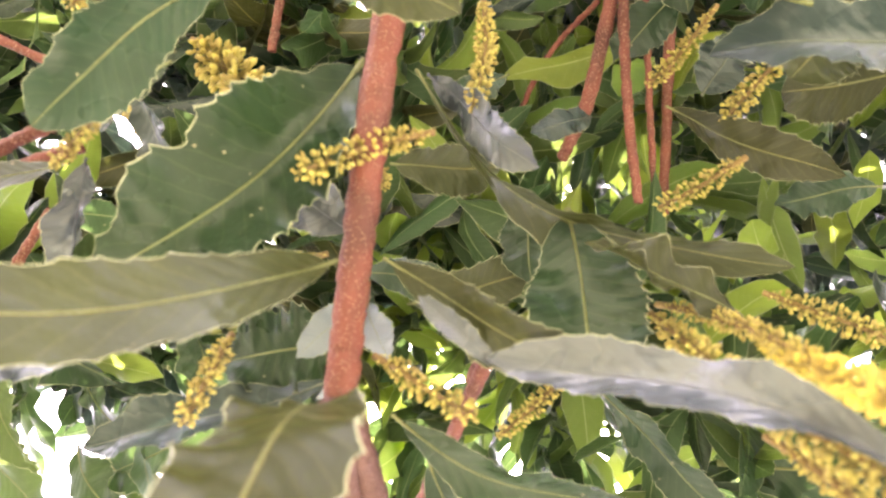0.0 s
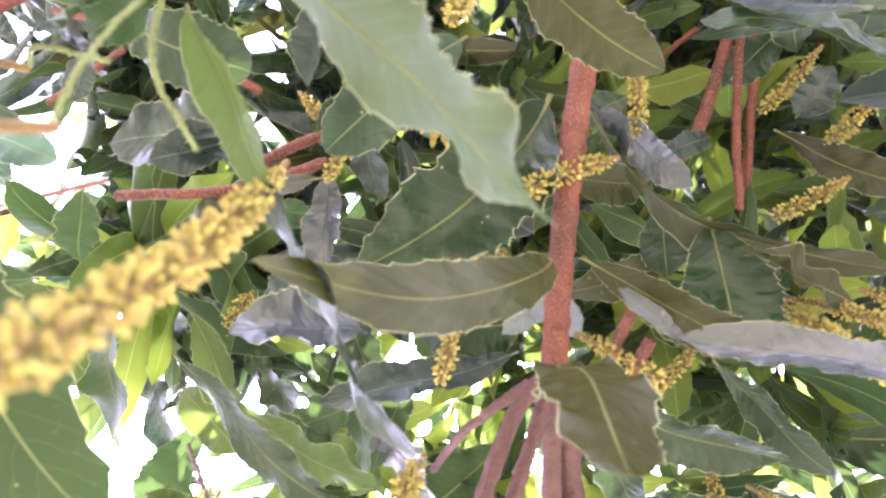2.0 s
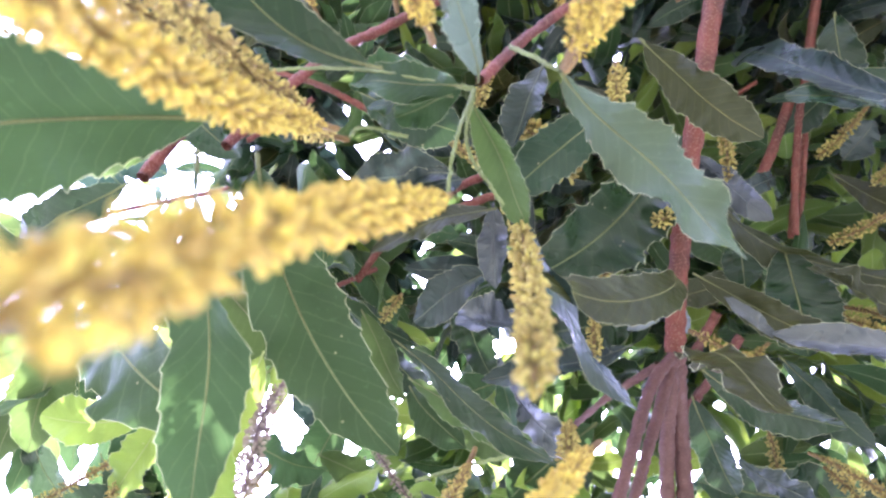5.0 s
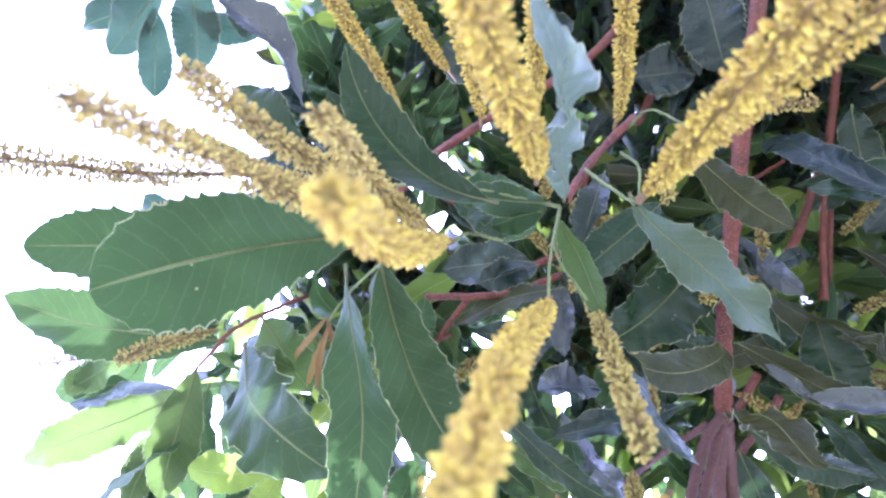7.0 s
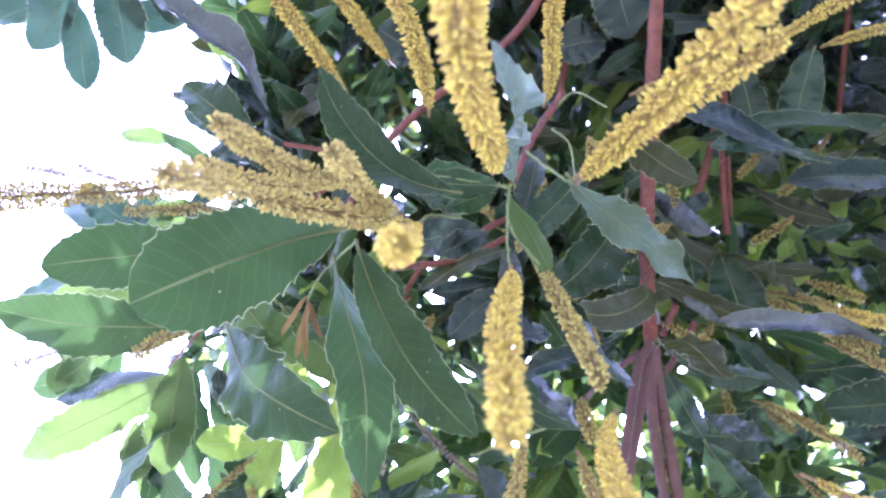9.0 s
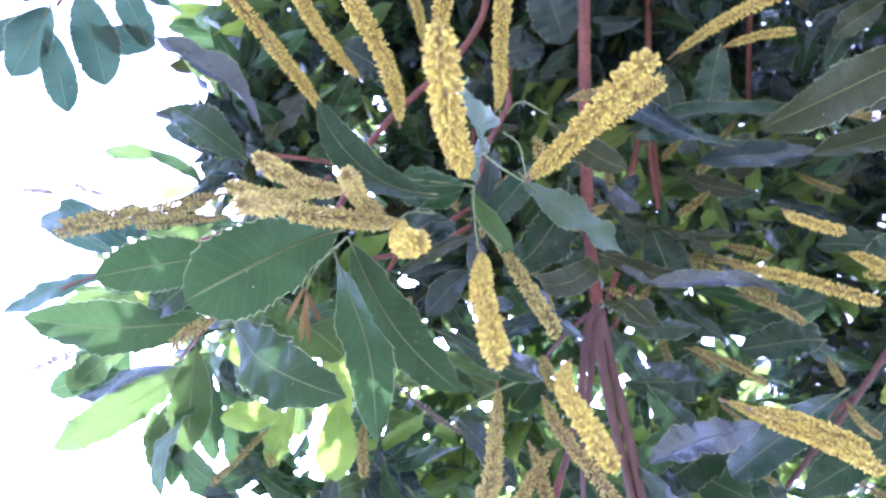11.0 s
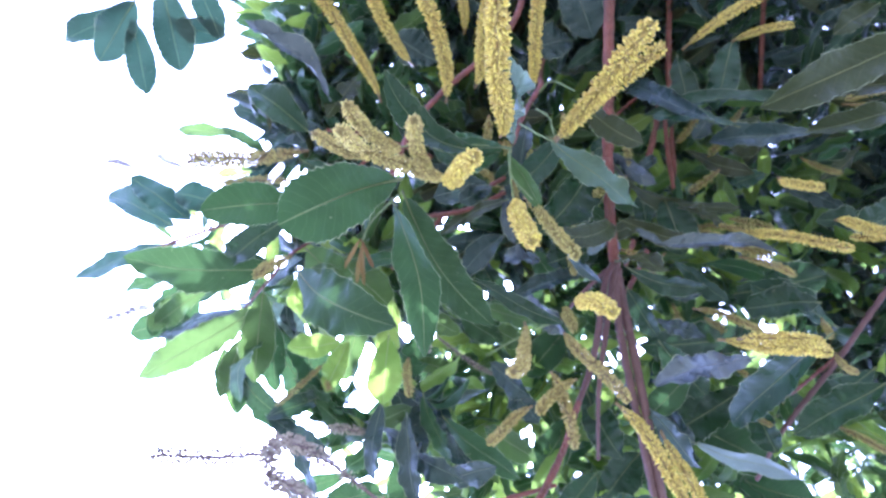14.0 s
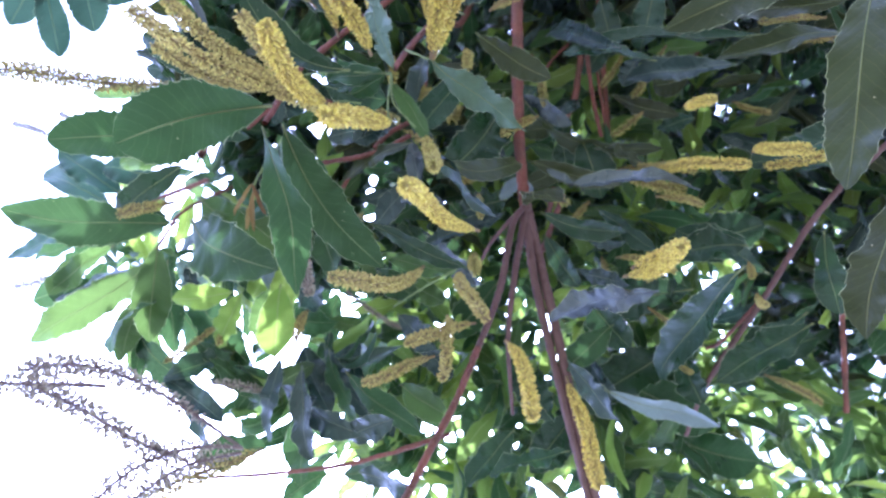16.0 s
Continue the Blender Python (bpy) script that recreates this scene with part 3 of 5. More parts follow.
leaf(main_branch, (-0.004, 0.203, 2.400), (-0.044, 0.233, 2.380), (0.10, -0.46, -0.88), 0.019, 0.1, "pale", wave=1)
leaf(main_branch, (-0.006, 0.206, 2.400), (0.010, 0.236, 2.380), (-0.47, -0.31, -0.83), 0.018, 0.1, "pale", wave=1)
leaf(main_branch, (-0.020, 0.165, 2.420), (-0.058, 0.135, 2.420), (0.21, -0.27, -0.94), 0.0323, 0.05, "sky_sheen")
leaf(main_branch, (0.000, 0.122, 2.450), (0.071, 0.128, 2.470), (0.21, 0.44, -0.87), 0.0323, 0.06, "olive")
leaf(main_branch, (-0.005, 0.219, 2.500), (0.083, 0.199, 2.500), (0.06, 0.28, -0.96), 0.0357, 0.05, "olive")
leaf(main_branch, (0.086, 0.148, 2.500), (0.085, 0.206, 2.480), (-0.14, -0.33, -0.93), 0.0391, 0.02, "dark")
leaf(main_branch, (-0.037, 0.193, 2.500), (0.029, 0.200, 2.500), (-0.05, 0.42, -0.90), 0.0289, 0.06, "dark")
leaf(main_branch, (0.201, 0.229, 2.400), (0.117, 0.180, 2.407), (0.38, -0.72, -0.58), 0.0289, 0.08, "olive", wave=1.2)
leaf(main_branch, (0.013, 0.262, 2.360), (0.145, 0.318, 2.380), (-0.02, 0.37, -0.93), 0.0323, 0.06, "dark", bend=0.05)
leaf(main_branch, (0.189, 0.085, 2.550), (0.291, 0.148, 2.500), (-0.60, 0.44, -0.67), 0.0323, 0.06, "olive")
leaf(main_branch, (0.335, 0.154, 2.550), (0.262, 0.164, 2.550), (-0.07, -0.52, -0.85), 0.0323, 0.06, "dark")
leaf(main_branch, (0.304, 0.093, 2.450), (0.255, 0.090, 2.500), (-0.71, -0.02, -0.70), 0.045, 0.04, "olive")
leaf(main_branch, (0.281, 0.050, 2.420), (0.244, 0.091, 2.450), (-0.62, 0.01, -0.78), 0.045, 0.04, "olive")
leaf(main_branch, (0.217, -0.017, 2.600), (0.159, 0.037, 2.600), (-0.17, -0.18, -0.97), 0.0391, 0.04, "dark")
leaf(main_branch, (0.231, 0.067, 2.620), (0.259, 0.024, 2.600), (0.02, 0.43, -0.90), 0.045, 0.04, "grey")
leaf(main_branch, (0.028, 0.065, 2.460), (0.094, 0.135, 2.420), (-0.69, 0.26, -0.67), 0.0289, 0.05, "sky_sheen")
leaf(main_branch, (0.137, 0.087, 2.550), (0.090, 0.103, 2.500), (0.62, -0.37, -0.69), 0.021, 0.03, "grey")
leaf(main_branch, (0.073, 0.038, 2.600), (0.023, 0.062, 2.600), (-0.13, -0.27, -0.95), 0.0323, 0.05, "dark")
leaf(main_branch, (-0.035, -0.022, 2.340), (0.063, 0.067, 2.341), (-0.33, 0.37, -0.87), 0.0391, 0.06, "olive", wave=0.9)
leaf(main_branch, (0.165, 0.053, 2.300), (0.114, -0.070, 2.644), (-0.61, -0.72, -0.35), 0.0391, 0.05, "grey")
leaf(main_branch, (-0.057, 0.033, 2.350), (-0.146, 0.106, 2.320), (0.27, -0.06, -0.96), 0.0442, 0.1, "dark")
leaf(main_branch, (-0.165, 0.113, 2.384), (-0.163, 0.193, 2.363), (-0.04, -0.25, -0.97), 0.027, 0.08, "sky_sheen", fold=0.5)
leaf(main_branch, (-0.154, 0.053, 2.420), (-0.138, 0.133, 2.440), (-0.40, 0.29, -0.87), 0.0289, 0.05, "grey")
leaf(main_branch, (-0.270, 0.133, 2.500), (-0.214, 0.145, 2.500), (-0.05, 0.25, -0.97), 0.0255, 0.05, "mid")
leaf(main_branch, (-0.244, 0.228, 2.300), (-0.111, 0.319, 2.260), (-0.37, 0.13, -0.92), 0.0255, 0.05, "dark", wave=1)
leaf(main_branch, (-0.251, 0.280, 2.380), (-0.133, 0.331, 2.350), (-0.24, -0.01, -0.97), 0.0289, 0.05, "lit", wave=1.2)
leaf(main_branch, (-0.184, 0.093, 2.320), (-0.241, 0.109, 2.280), (0.49, -0.30, -0.82), 0.0289, 0.05, "grey", fold=0.05)
leaf(main_branch, (-0.161, 0.117, 2.360), (-0.282, 0.158, 2.360), (-0.20, -0.58, -0.79), 0.0289, 0.06, "olive")
leaf(main_branch, (-0.117, 0.057, 2.400), (-0.179, 0.090, 2.400), (-0.07, -0.13, -0.99), 0.0323, 0.05, "dark")
leaf(main_branch, (-0.116, 0.003, 2.300), (-0.141, 0.073, 2.280), (-0.23, -0.34, -0.91), 0.0289, 0.05, "grey", fold=0.3)
leaf(main_branch, (-0.128, 0.223, 2.330), (-0.187, 0.210, 2.260), (0.60, -0.71, -0.37), 0.034, 0.08, "sky_sheen", wave=1.2)
leaf(main_branch, (-0.126, 0.281, 2.450), (-0.154, 0.348, 2.420), (-0.15, -0.45, -0.88), 0.0289, 0.05, "mid")
leaf(main_branch, (-0.161, 0.274, 2.420), (-0.151, 0.346, 2.400), (-0.63, -0.12, -0.77), 0.023, 0.05, "mid")
leaf(main_branch, (0.124, 0.277, 2.500), (0.209, 0.368, 2.480), (-0.54, 0.33, -0.78), 0.0323, 0.05, "dark")
leaf(main_branch, (0.092, 0.327, 2.450), (0.155, 0.341, 2.450), (-0.14, 0.64, -0.75), 0.0255, 0.05, "grey")
leaf(main_branch, (0.020, 0.302, 2.420), (0.061, 0.399, 2.420), (-0.32, 0.13, -0.94), 0.0357, 0.05, "dark")
leaf(main_branch, (-0.272, 0.017, 2.300), (-0.184, 0.057, 2.300), (-0.13, 0.28, -0.95), 0.045, 0.05, "dark")
leaf(main_branch, (-0.499, -0.006, 2.400), (-0.427, 0.058, 2.400), (-0.02, 0.02, -1.00), 0.0391, 0.05, "dark")
leaf(main_branch, (-0.359, 0.004, 2.400), (-0.380, 0.046, 2.400), (0.03, 0.02, -1.00), 0.023, 0.05, "grey")
leaf(main_branch, (-0.299, 0.121, 2.300), (-0.306, 0.169, 2.300), (0.16, 0.02, -0.99), 0.0255, 0.05, "mid")
leaf(main_branch, (-0.188, 0.025, 2.200), (-0.247, 0.036, 2.200), (-0.09, -0.45, -0.89), 0.0323, 0.05, "mid")
leaf(main_branch, (-0.372, 0.244, 2.320), (-0.406, 0.351, 2.250), (0.38, -0.41, -0.83), 0.0357, 0.05, "young")
leaf(main_branch, (-0.490, 0.173, 2.300), (-0.435, 0.195, 2.280), (-0.25, -0.23, -0.94), 0.0255, 0.05, "lit")
leaf(main_branch, (-0.317, 0.223, 2.450), (-0.272, 0.322, 2.450), (0.01, -0.01, -1.00), 0.0323, 0.05, "lit")
leaf(main_branch, (-0.248, 0.336, 2.500), (-0.169, 0.396, 2.500), (0.00, -0.00, -1.00), 0.0391, 0.05, "lit")
leaf(main_branch, (-0.372, 0.384, 2.450), (-0.305, 0.412, 2.450), (0.05, -0.12, -0.99), 0.0323, 0.05, "lit")
raceme(main_branch, (0.040, 0.113, 2.390), (-0.022, 0.134, 2.345), 0.0187, 0.035, "loose")
raceme(main_branch, (0.063, -0.007, 2.520), (0.059, 0.093, 2.430), 0.017, 0.035, "loose")
raceme(main_branch, (0.289, 0.026, 2.500), (0.224, 0.103, 2.520), 0.0187, 0.035, "loose")
raceme(main_branch, (0.230, 0.014, 2.550), (0.179, 0.067, 2.550), 0.0153, 0.035, "loose")
raceme(main_branch, (0.231, 0.131, 2.500), (0.173, 0.161, 2.500), 0.017, 0.035, "loose")
raceme(main_branch, (0.154, 0.222, 2.440), (0.214, 0.265, 2.280), 0.0213, 0.035, "loose")
raceme(main_branch, (0.237, 0.222, 2.500), (0.289, 0.246, 2.450), 0.0187, 0.035, "loose")
raceme(main_branch, (0.006, 0.230, 2.360), (0.059, 0.257, 2.340), 0.0153, 0.035, "loose")
raceme(main_branch, (-0.076, 0.217, 2.370), (-0.079, 0.252, 2.320), 0.0153, 0.035, "loose")
raceme(main_branch, (-0.042, 0.178, 2.440), (-0.098, 0.193, 2.400), 0.017, 0.035, "loose")
raceme(main_branch, (-0.157, 0.013, 2.500), (-0.086, 0.082, 2.460), 0.0391, 0.035, "loose")
raceme(main_branch, (-0.228, 0.031, 2.500), (-0.160, 0.099, 2.450), 0.017, 0.035, "loose")
raceme(main_branch, (0.114, 0.266, 2.500), (0.061, 0.303, 2.460), 0.0153, 0.035, "loose")
raceme(main_branch, (-0.097, 0.309, 2.350), (-0.099, 0.325, 2.250), 0.0204, 0.035, "loose")
raceme(main_branch, (-0.146, 0.083, 2.380), (-0.151, 0.122, 2.340), 0.0127, 0.035, "loose")
raceme(main_branch, (-0.025, 0.115, 2.500), (-0.011, 0.135, 2.480), 0.0153, 0.035, "loose")
raceme(main_branch, (-0.055, -0.003, 2.350), (-0.059, 0.036, 2.300), 0.0187, 0.035, "loose")
raceme(main_branch, (-0.169, -0.029, 2.420), (-0.180, 0.017, 2.400), 0.017, 0.035, "loose")
leaf(main_branch, (-0.399, 0.257, 2.300), (-0.408, 0.297, 2.280), (0.24, -0.39, -0.89), 0.024, 0.05, "pale")
raceme(main_branch, (-0.345, 0.267, 2.300), (-0.312, 0.303, 2.150), 0.0204, 0.035, "sparse")
raceme(main_branch, (-0.283, 0.211, 2.500), (-0.303, 0.239, 2.480), 0.017, 0.035, "loose")
raceme(main_branch, (0.128, 0.373, 2.550), (0.125, 0.416, 2.500), 0.017, 0.035, "dull")
raceme(main_branch, (0.168, 0.397, 2.500), (0.185, 0.414, 2.450), 0.017, 0.035, "dull")
stem(main_branch, [(0.158, -0.010, 2.560, 0.0055), (0.135, 0.071, 2.580, 0.0055), (0.113, 0.112, 2.600, 0.0050)])
stem(main_branch, [(0.163, -0.006, 2.550, 0.0040), (0.166, 0.078, 2.580, 0.0040), (0.173, 0.154, 2.600, 0.0040)])
stem(main_branch, [(0.187, -0.020, 2.600, 0.0030), (0.189, 0.078, 2.620, 0.0030), (0.194, 0.159, 2.650, 0.0030)])
stem(main_branch, [(0.159, -0.047, 2.700, 0.0030), (0.108, -0.010, 2.750, 0.0030), (0.060, 0.062, 2.800, 0.0030)])
stem(main_branch, [(0.060, 0.242, 2.400, 0.0045), (0.035, 0.290, 2.420, 0.0045), (0.007, 0.343, 2.450, 0.0045)])
stem(main_branch, [(-0.158, 0.081, 2.400, 0.0040), (-0.196, 0.096, 2.380, 0.0040), (-0.223, 0.117, 2.360, 0.0040)])
stem(main_branch, [(-0.285, 0.132, 2.500, 0.0040), (-0.313, 0.166, 2.500, 0.0040), (-0.336, 0.196, 2.500, 0.0040)])
stem(main_branch, [(-0.125, -0.046, 2.600, 0.0040), (-0.136, -0.002, 2.600, 0.0040)])
stem(main_branch, [(-0.443, 0.018, 2.350, 0.0060), (-0.459, 0.047, 2.330, 0.0060), (-0.473, 0.084, 2.300, 0.0060)])
stem(main_branch, [(-0.365, -0.007, 2.450, 0.0030), (-0.443, 0.035, 2.450, 0.0030)])
stem(main_branch, [(-0.165, 0.106, 2.380, 0.0040), (-0.225, 0.124, 2.360, 0.0040), (-0.313, 0.125, 2.350, 0.0040)])
stem(main_branch, [(-0.312, 0.182, 2.500, 0.0030), (-0.393, 0.215, 2.500, 0.0030)])
stem(main_branch, [(0.057, 0.231, 2.480, 0.0050), (0.039, 0.276, 2.500, 0.0050)])
stem(main_branch, [(-0.128, 0.321, 2.300, 0.0016), (-0.187, 0.343, 2.320, 0.0016), (-0.238, 0.366, 2.340, 0.0016)], "green")

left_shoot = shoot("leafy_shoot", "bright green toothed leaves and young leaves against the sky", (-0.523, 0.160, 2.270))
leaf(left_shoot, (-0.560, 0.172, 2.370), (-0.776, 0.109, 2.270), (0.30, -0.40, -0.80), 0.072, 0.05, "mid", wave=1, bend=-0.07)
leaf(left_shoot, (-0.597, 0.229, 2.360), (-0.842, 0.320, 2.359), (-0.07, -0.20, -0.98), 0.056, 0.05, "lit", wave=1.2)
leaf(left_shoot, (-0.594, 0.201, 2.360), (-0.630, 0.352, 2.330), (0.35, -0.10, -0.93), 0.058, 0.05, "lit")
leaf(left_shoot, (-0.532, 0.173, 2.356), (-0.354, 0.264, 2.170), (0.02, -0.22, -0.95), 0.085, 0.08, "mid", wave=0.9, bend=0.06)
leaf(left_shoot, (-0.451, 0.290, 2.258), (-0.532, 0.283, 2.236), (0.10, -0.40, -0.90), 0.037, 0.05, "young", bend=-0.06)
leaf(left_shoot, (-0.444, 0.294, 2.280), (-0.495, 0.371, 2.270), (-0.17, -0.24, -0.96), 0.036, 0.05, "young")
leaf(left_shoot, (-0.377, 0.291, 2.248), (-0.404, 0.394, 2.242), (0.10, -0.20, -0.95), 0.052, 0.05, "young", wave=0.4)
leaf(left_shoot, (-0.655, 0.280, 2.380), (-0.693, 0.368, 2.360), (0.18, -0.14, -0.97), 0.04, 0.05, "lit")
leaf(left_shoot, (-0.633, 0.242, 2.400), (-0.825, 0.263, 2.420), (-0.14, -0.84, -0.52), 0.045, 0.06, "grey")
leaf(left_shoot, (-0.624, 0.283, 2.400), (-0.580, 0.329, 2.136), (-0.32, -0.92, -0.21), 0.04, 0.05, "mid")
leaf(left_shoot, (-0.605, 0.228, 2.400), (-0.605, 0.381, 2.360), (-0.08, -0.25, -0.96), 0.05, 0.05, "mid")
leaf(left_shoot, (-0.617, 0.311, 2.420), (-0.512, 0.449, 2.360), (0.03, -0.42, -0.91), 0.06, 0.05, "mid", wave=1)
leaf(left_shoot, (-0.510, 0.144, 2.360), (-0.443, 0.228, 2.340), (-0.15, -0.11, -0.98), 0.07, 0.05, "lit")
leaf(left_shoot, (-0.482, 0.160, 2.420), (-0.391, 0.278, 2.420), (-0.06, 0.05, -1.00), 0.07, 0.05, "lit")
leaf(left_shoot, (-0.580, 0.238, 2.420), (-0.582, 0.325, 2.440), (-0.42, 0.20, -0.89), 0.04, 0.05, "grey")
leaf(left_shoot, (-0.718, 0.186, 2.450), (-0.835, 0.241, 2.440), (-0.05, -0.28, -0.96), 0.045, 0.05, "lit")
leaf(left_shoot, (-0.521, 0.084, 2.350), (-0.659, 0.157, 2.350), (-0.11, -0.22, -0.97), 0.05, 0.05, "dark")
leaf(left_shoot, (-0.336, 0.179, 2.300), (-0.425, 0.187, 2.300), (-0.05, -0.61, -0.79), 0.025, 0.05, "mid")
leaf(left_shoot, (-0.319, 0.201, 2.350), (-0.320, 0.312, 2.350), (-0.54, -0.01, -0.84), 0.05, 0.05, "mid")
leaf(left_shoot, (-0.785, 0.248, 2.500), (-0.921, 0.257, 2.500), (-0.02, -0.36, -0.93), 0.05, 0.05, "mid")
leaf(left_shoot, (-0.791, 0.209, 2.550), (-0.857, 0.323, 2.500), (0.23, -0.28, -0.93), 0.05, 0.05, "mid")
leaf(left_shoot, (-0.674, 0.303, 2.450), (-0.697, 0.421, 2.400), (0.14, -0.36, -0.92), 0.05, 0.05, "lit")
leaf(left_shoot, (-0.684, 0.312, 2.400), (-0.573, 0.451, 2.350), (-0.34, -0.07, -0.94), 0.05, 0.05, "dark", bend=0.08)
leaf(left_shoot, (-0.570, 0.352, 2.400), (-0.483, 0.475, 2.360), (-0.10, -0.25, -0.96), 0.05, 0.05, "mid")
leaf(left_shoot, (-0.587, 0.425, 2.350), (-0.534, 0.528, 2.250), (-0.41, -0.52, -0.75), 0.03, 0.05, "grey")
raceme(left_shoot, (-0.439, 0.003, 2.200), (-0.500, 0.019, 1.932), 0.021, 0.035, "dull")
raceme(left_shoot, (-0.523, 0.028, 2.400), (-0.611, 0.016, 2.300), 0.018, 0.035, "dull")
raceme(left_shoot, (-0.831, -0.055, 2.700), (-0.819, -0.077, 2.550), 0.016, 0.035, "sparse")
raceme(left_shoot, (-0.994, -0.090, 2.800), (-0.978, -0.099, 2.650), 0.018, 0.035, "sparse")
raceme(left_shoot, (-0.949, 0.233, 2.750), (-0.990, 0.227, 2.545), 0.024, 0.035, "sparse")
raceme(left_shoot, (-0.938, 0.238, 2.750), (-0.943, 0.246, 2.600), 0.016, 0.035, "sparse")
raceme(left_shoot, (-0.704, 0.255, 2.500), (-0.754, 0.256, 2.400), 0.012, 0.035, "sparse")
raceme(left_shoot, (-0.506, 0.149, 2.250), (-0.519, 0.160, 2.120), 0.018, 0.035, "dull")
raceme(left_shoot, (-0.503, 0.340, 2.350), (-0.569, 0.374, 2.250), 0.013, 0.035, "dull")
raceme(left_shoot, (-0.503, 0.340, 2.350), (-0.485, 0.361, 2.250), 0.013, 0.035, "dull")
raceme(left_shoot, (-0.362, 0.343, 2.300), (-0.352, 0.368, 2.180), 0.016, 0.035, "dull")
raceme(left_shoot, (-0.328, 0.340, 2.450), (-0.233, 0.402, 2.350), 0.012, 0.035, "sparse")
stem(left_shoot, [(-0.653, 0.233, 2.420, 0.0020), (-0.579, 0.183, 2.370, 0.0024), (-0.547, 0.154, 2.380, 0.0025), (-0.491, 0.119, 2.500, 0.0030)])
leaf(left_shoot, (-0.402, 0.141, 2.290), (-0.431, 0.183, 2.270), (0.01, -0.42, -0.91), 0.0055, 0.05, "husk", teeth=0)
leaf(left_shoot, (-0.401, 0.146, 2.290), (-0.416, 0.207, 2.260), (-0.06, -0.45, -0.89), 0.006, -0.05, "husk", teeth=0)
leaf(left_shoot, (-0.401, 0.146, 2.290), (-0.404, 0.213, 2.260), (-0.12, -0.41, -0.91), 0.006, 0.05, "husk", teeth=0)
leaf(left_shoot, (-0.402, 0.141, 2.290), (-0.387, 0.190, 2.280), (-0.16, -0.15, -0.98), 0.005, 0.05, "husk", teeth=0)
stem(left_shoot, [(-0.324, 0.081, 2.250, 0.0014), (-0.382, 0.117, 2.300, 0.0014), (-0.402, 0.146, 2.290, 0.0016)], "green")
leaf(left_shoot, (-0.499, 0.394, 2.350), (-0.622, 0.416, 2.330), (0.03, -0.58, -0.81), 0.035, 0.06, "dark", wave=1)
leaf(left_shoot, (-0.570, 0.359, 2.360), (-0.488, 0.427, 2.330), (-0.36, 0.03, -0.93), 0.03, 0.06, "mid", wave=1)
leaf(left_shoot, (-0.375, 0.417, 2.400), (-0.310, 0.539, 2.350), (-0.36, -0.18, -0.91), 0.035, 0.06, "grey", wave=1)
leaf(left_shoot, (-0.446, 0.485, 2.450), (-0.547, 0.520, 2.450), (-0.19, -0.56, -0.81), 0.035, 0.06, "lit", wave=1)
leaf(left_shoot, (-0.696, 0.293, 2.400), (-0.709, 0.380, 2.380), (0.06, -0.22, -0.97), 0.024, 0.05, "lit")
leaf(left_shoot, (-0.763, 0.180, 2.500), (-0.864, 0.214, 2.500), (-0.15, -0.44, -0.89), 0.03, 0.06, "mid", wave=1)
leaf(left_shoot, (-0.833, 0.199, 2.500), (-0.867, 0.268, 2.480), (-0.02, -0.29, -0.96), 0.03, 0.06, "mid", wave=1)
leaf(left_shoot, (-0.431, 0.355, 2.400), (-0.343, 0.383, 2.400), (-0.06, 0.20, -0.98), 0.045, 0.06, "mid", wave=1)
leaf(left_shoot, (-0.659, 0.317, 2.420), (-0.690, 0.417, 2.400), (-0.47, -0.31, -0.82), 0.02, 0.06, "sky_sheen", wave=1)
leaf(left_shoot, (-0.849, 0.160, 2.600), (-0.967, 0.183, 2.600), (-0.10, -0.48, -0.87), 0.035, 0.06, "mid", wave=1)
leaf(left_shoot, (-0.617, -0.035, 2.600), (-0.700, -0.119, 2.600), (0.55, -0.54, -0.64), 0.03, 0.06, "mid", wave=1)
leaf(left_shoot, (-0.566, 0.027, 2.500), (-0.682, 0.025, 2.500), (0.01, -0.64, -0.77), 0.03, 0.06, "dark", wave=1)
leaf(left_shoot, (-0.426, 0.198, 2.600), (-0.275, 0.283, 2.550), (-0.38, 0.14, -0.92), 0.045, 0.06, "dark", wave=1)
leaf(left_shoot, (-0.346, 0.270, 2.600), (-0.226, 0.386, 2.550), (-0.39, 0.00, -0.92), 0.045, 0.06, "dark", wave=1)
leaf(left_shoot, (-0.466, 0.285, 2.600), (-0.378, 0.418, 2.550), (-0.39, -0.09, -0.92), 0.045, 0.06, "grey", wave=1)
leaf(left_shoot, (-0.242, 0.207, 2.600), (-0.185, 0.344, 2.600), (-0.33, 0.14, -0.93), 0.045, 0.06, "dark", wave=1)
leaf(left_shoot, (-0.496, 0.129, 2.650), (-0.410, 0.252, 2.650), (-0.21, 0.15, -0.97), 0.045, 0.06, "mid", wave=1)
leaf(left_shoot, (-0.613, 0.235, 2.450), (-0.557, 0.312, 2.420), (0.20, -0.30, -0.93), 0.034, 0.05, "silver", wave=1)
leaf(left_shoot, (-0.786, 0.197, 2.460), (-0.845, 0.253, 2.440), (0.28, -0.41, -0.88), 0.041, 0.05, "lit", bend=0.02)
leaf(left_shoot, (-0.686, 0.300, 2.400), (-0.710, 0.379, 2.370), (0.10, -0.30, -0.88), 0.035, 0.05, "lit", bend=-0.04)
leaf(left_shoot, (-0.608, 0.271, 2.440), (-0.503, 0.439, 2.360), (0.48, -0.45, -0.92), 0.060, 0.05, "mid", bend=-0.01, wave=0.9)
leaf(left_shoot, (-0.654, 0.318, 2.420), (-0.679, 0.409, 2.360), (0.15, -0.53, -0.89), 0.025, 0.05, "mid", bend=0.03, wave=1)
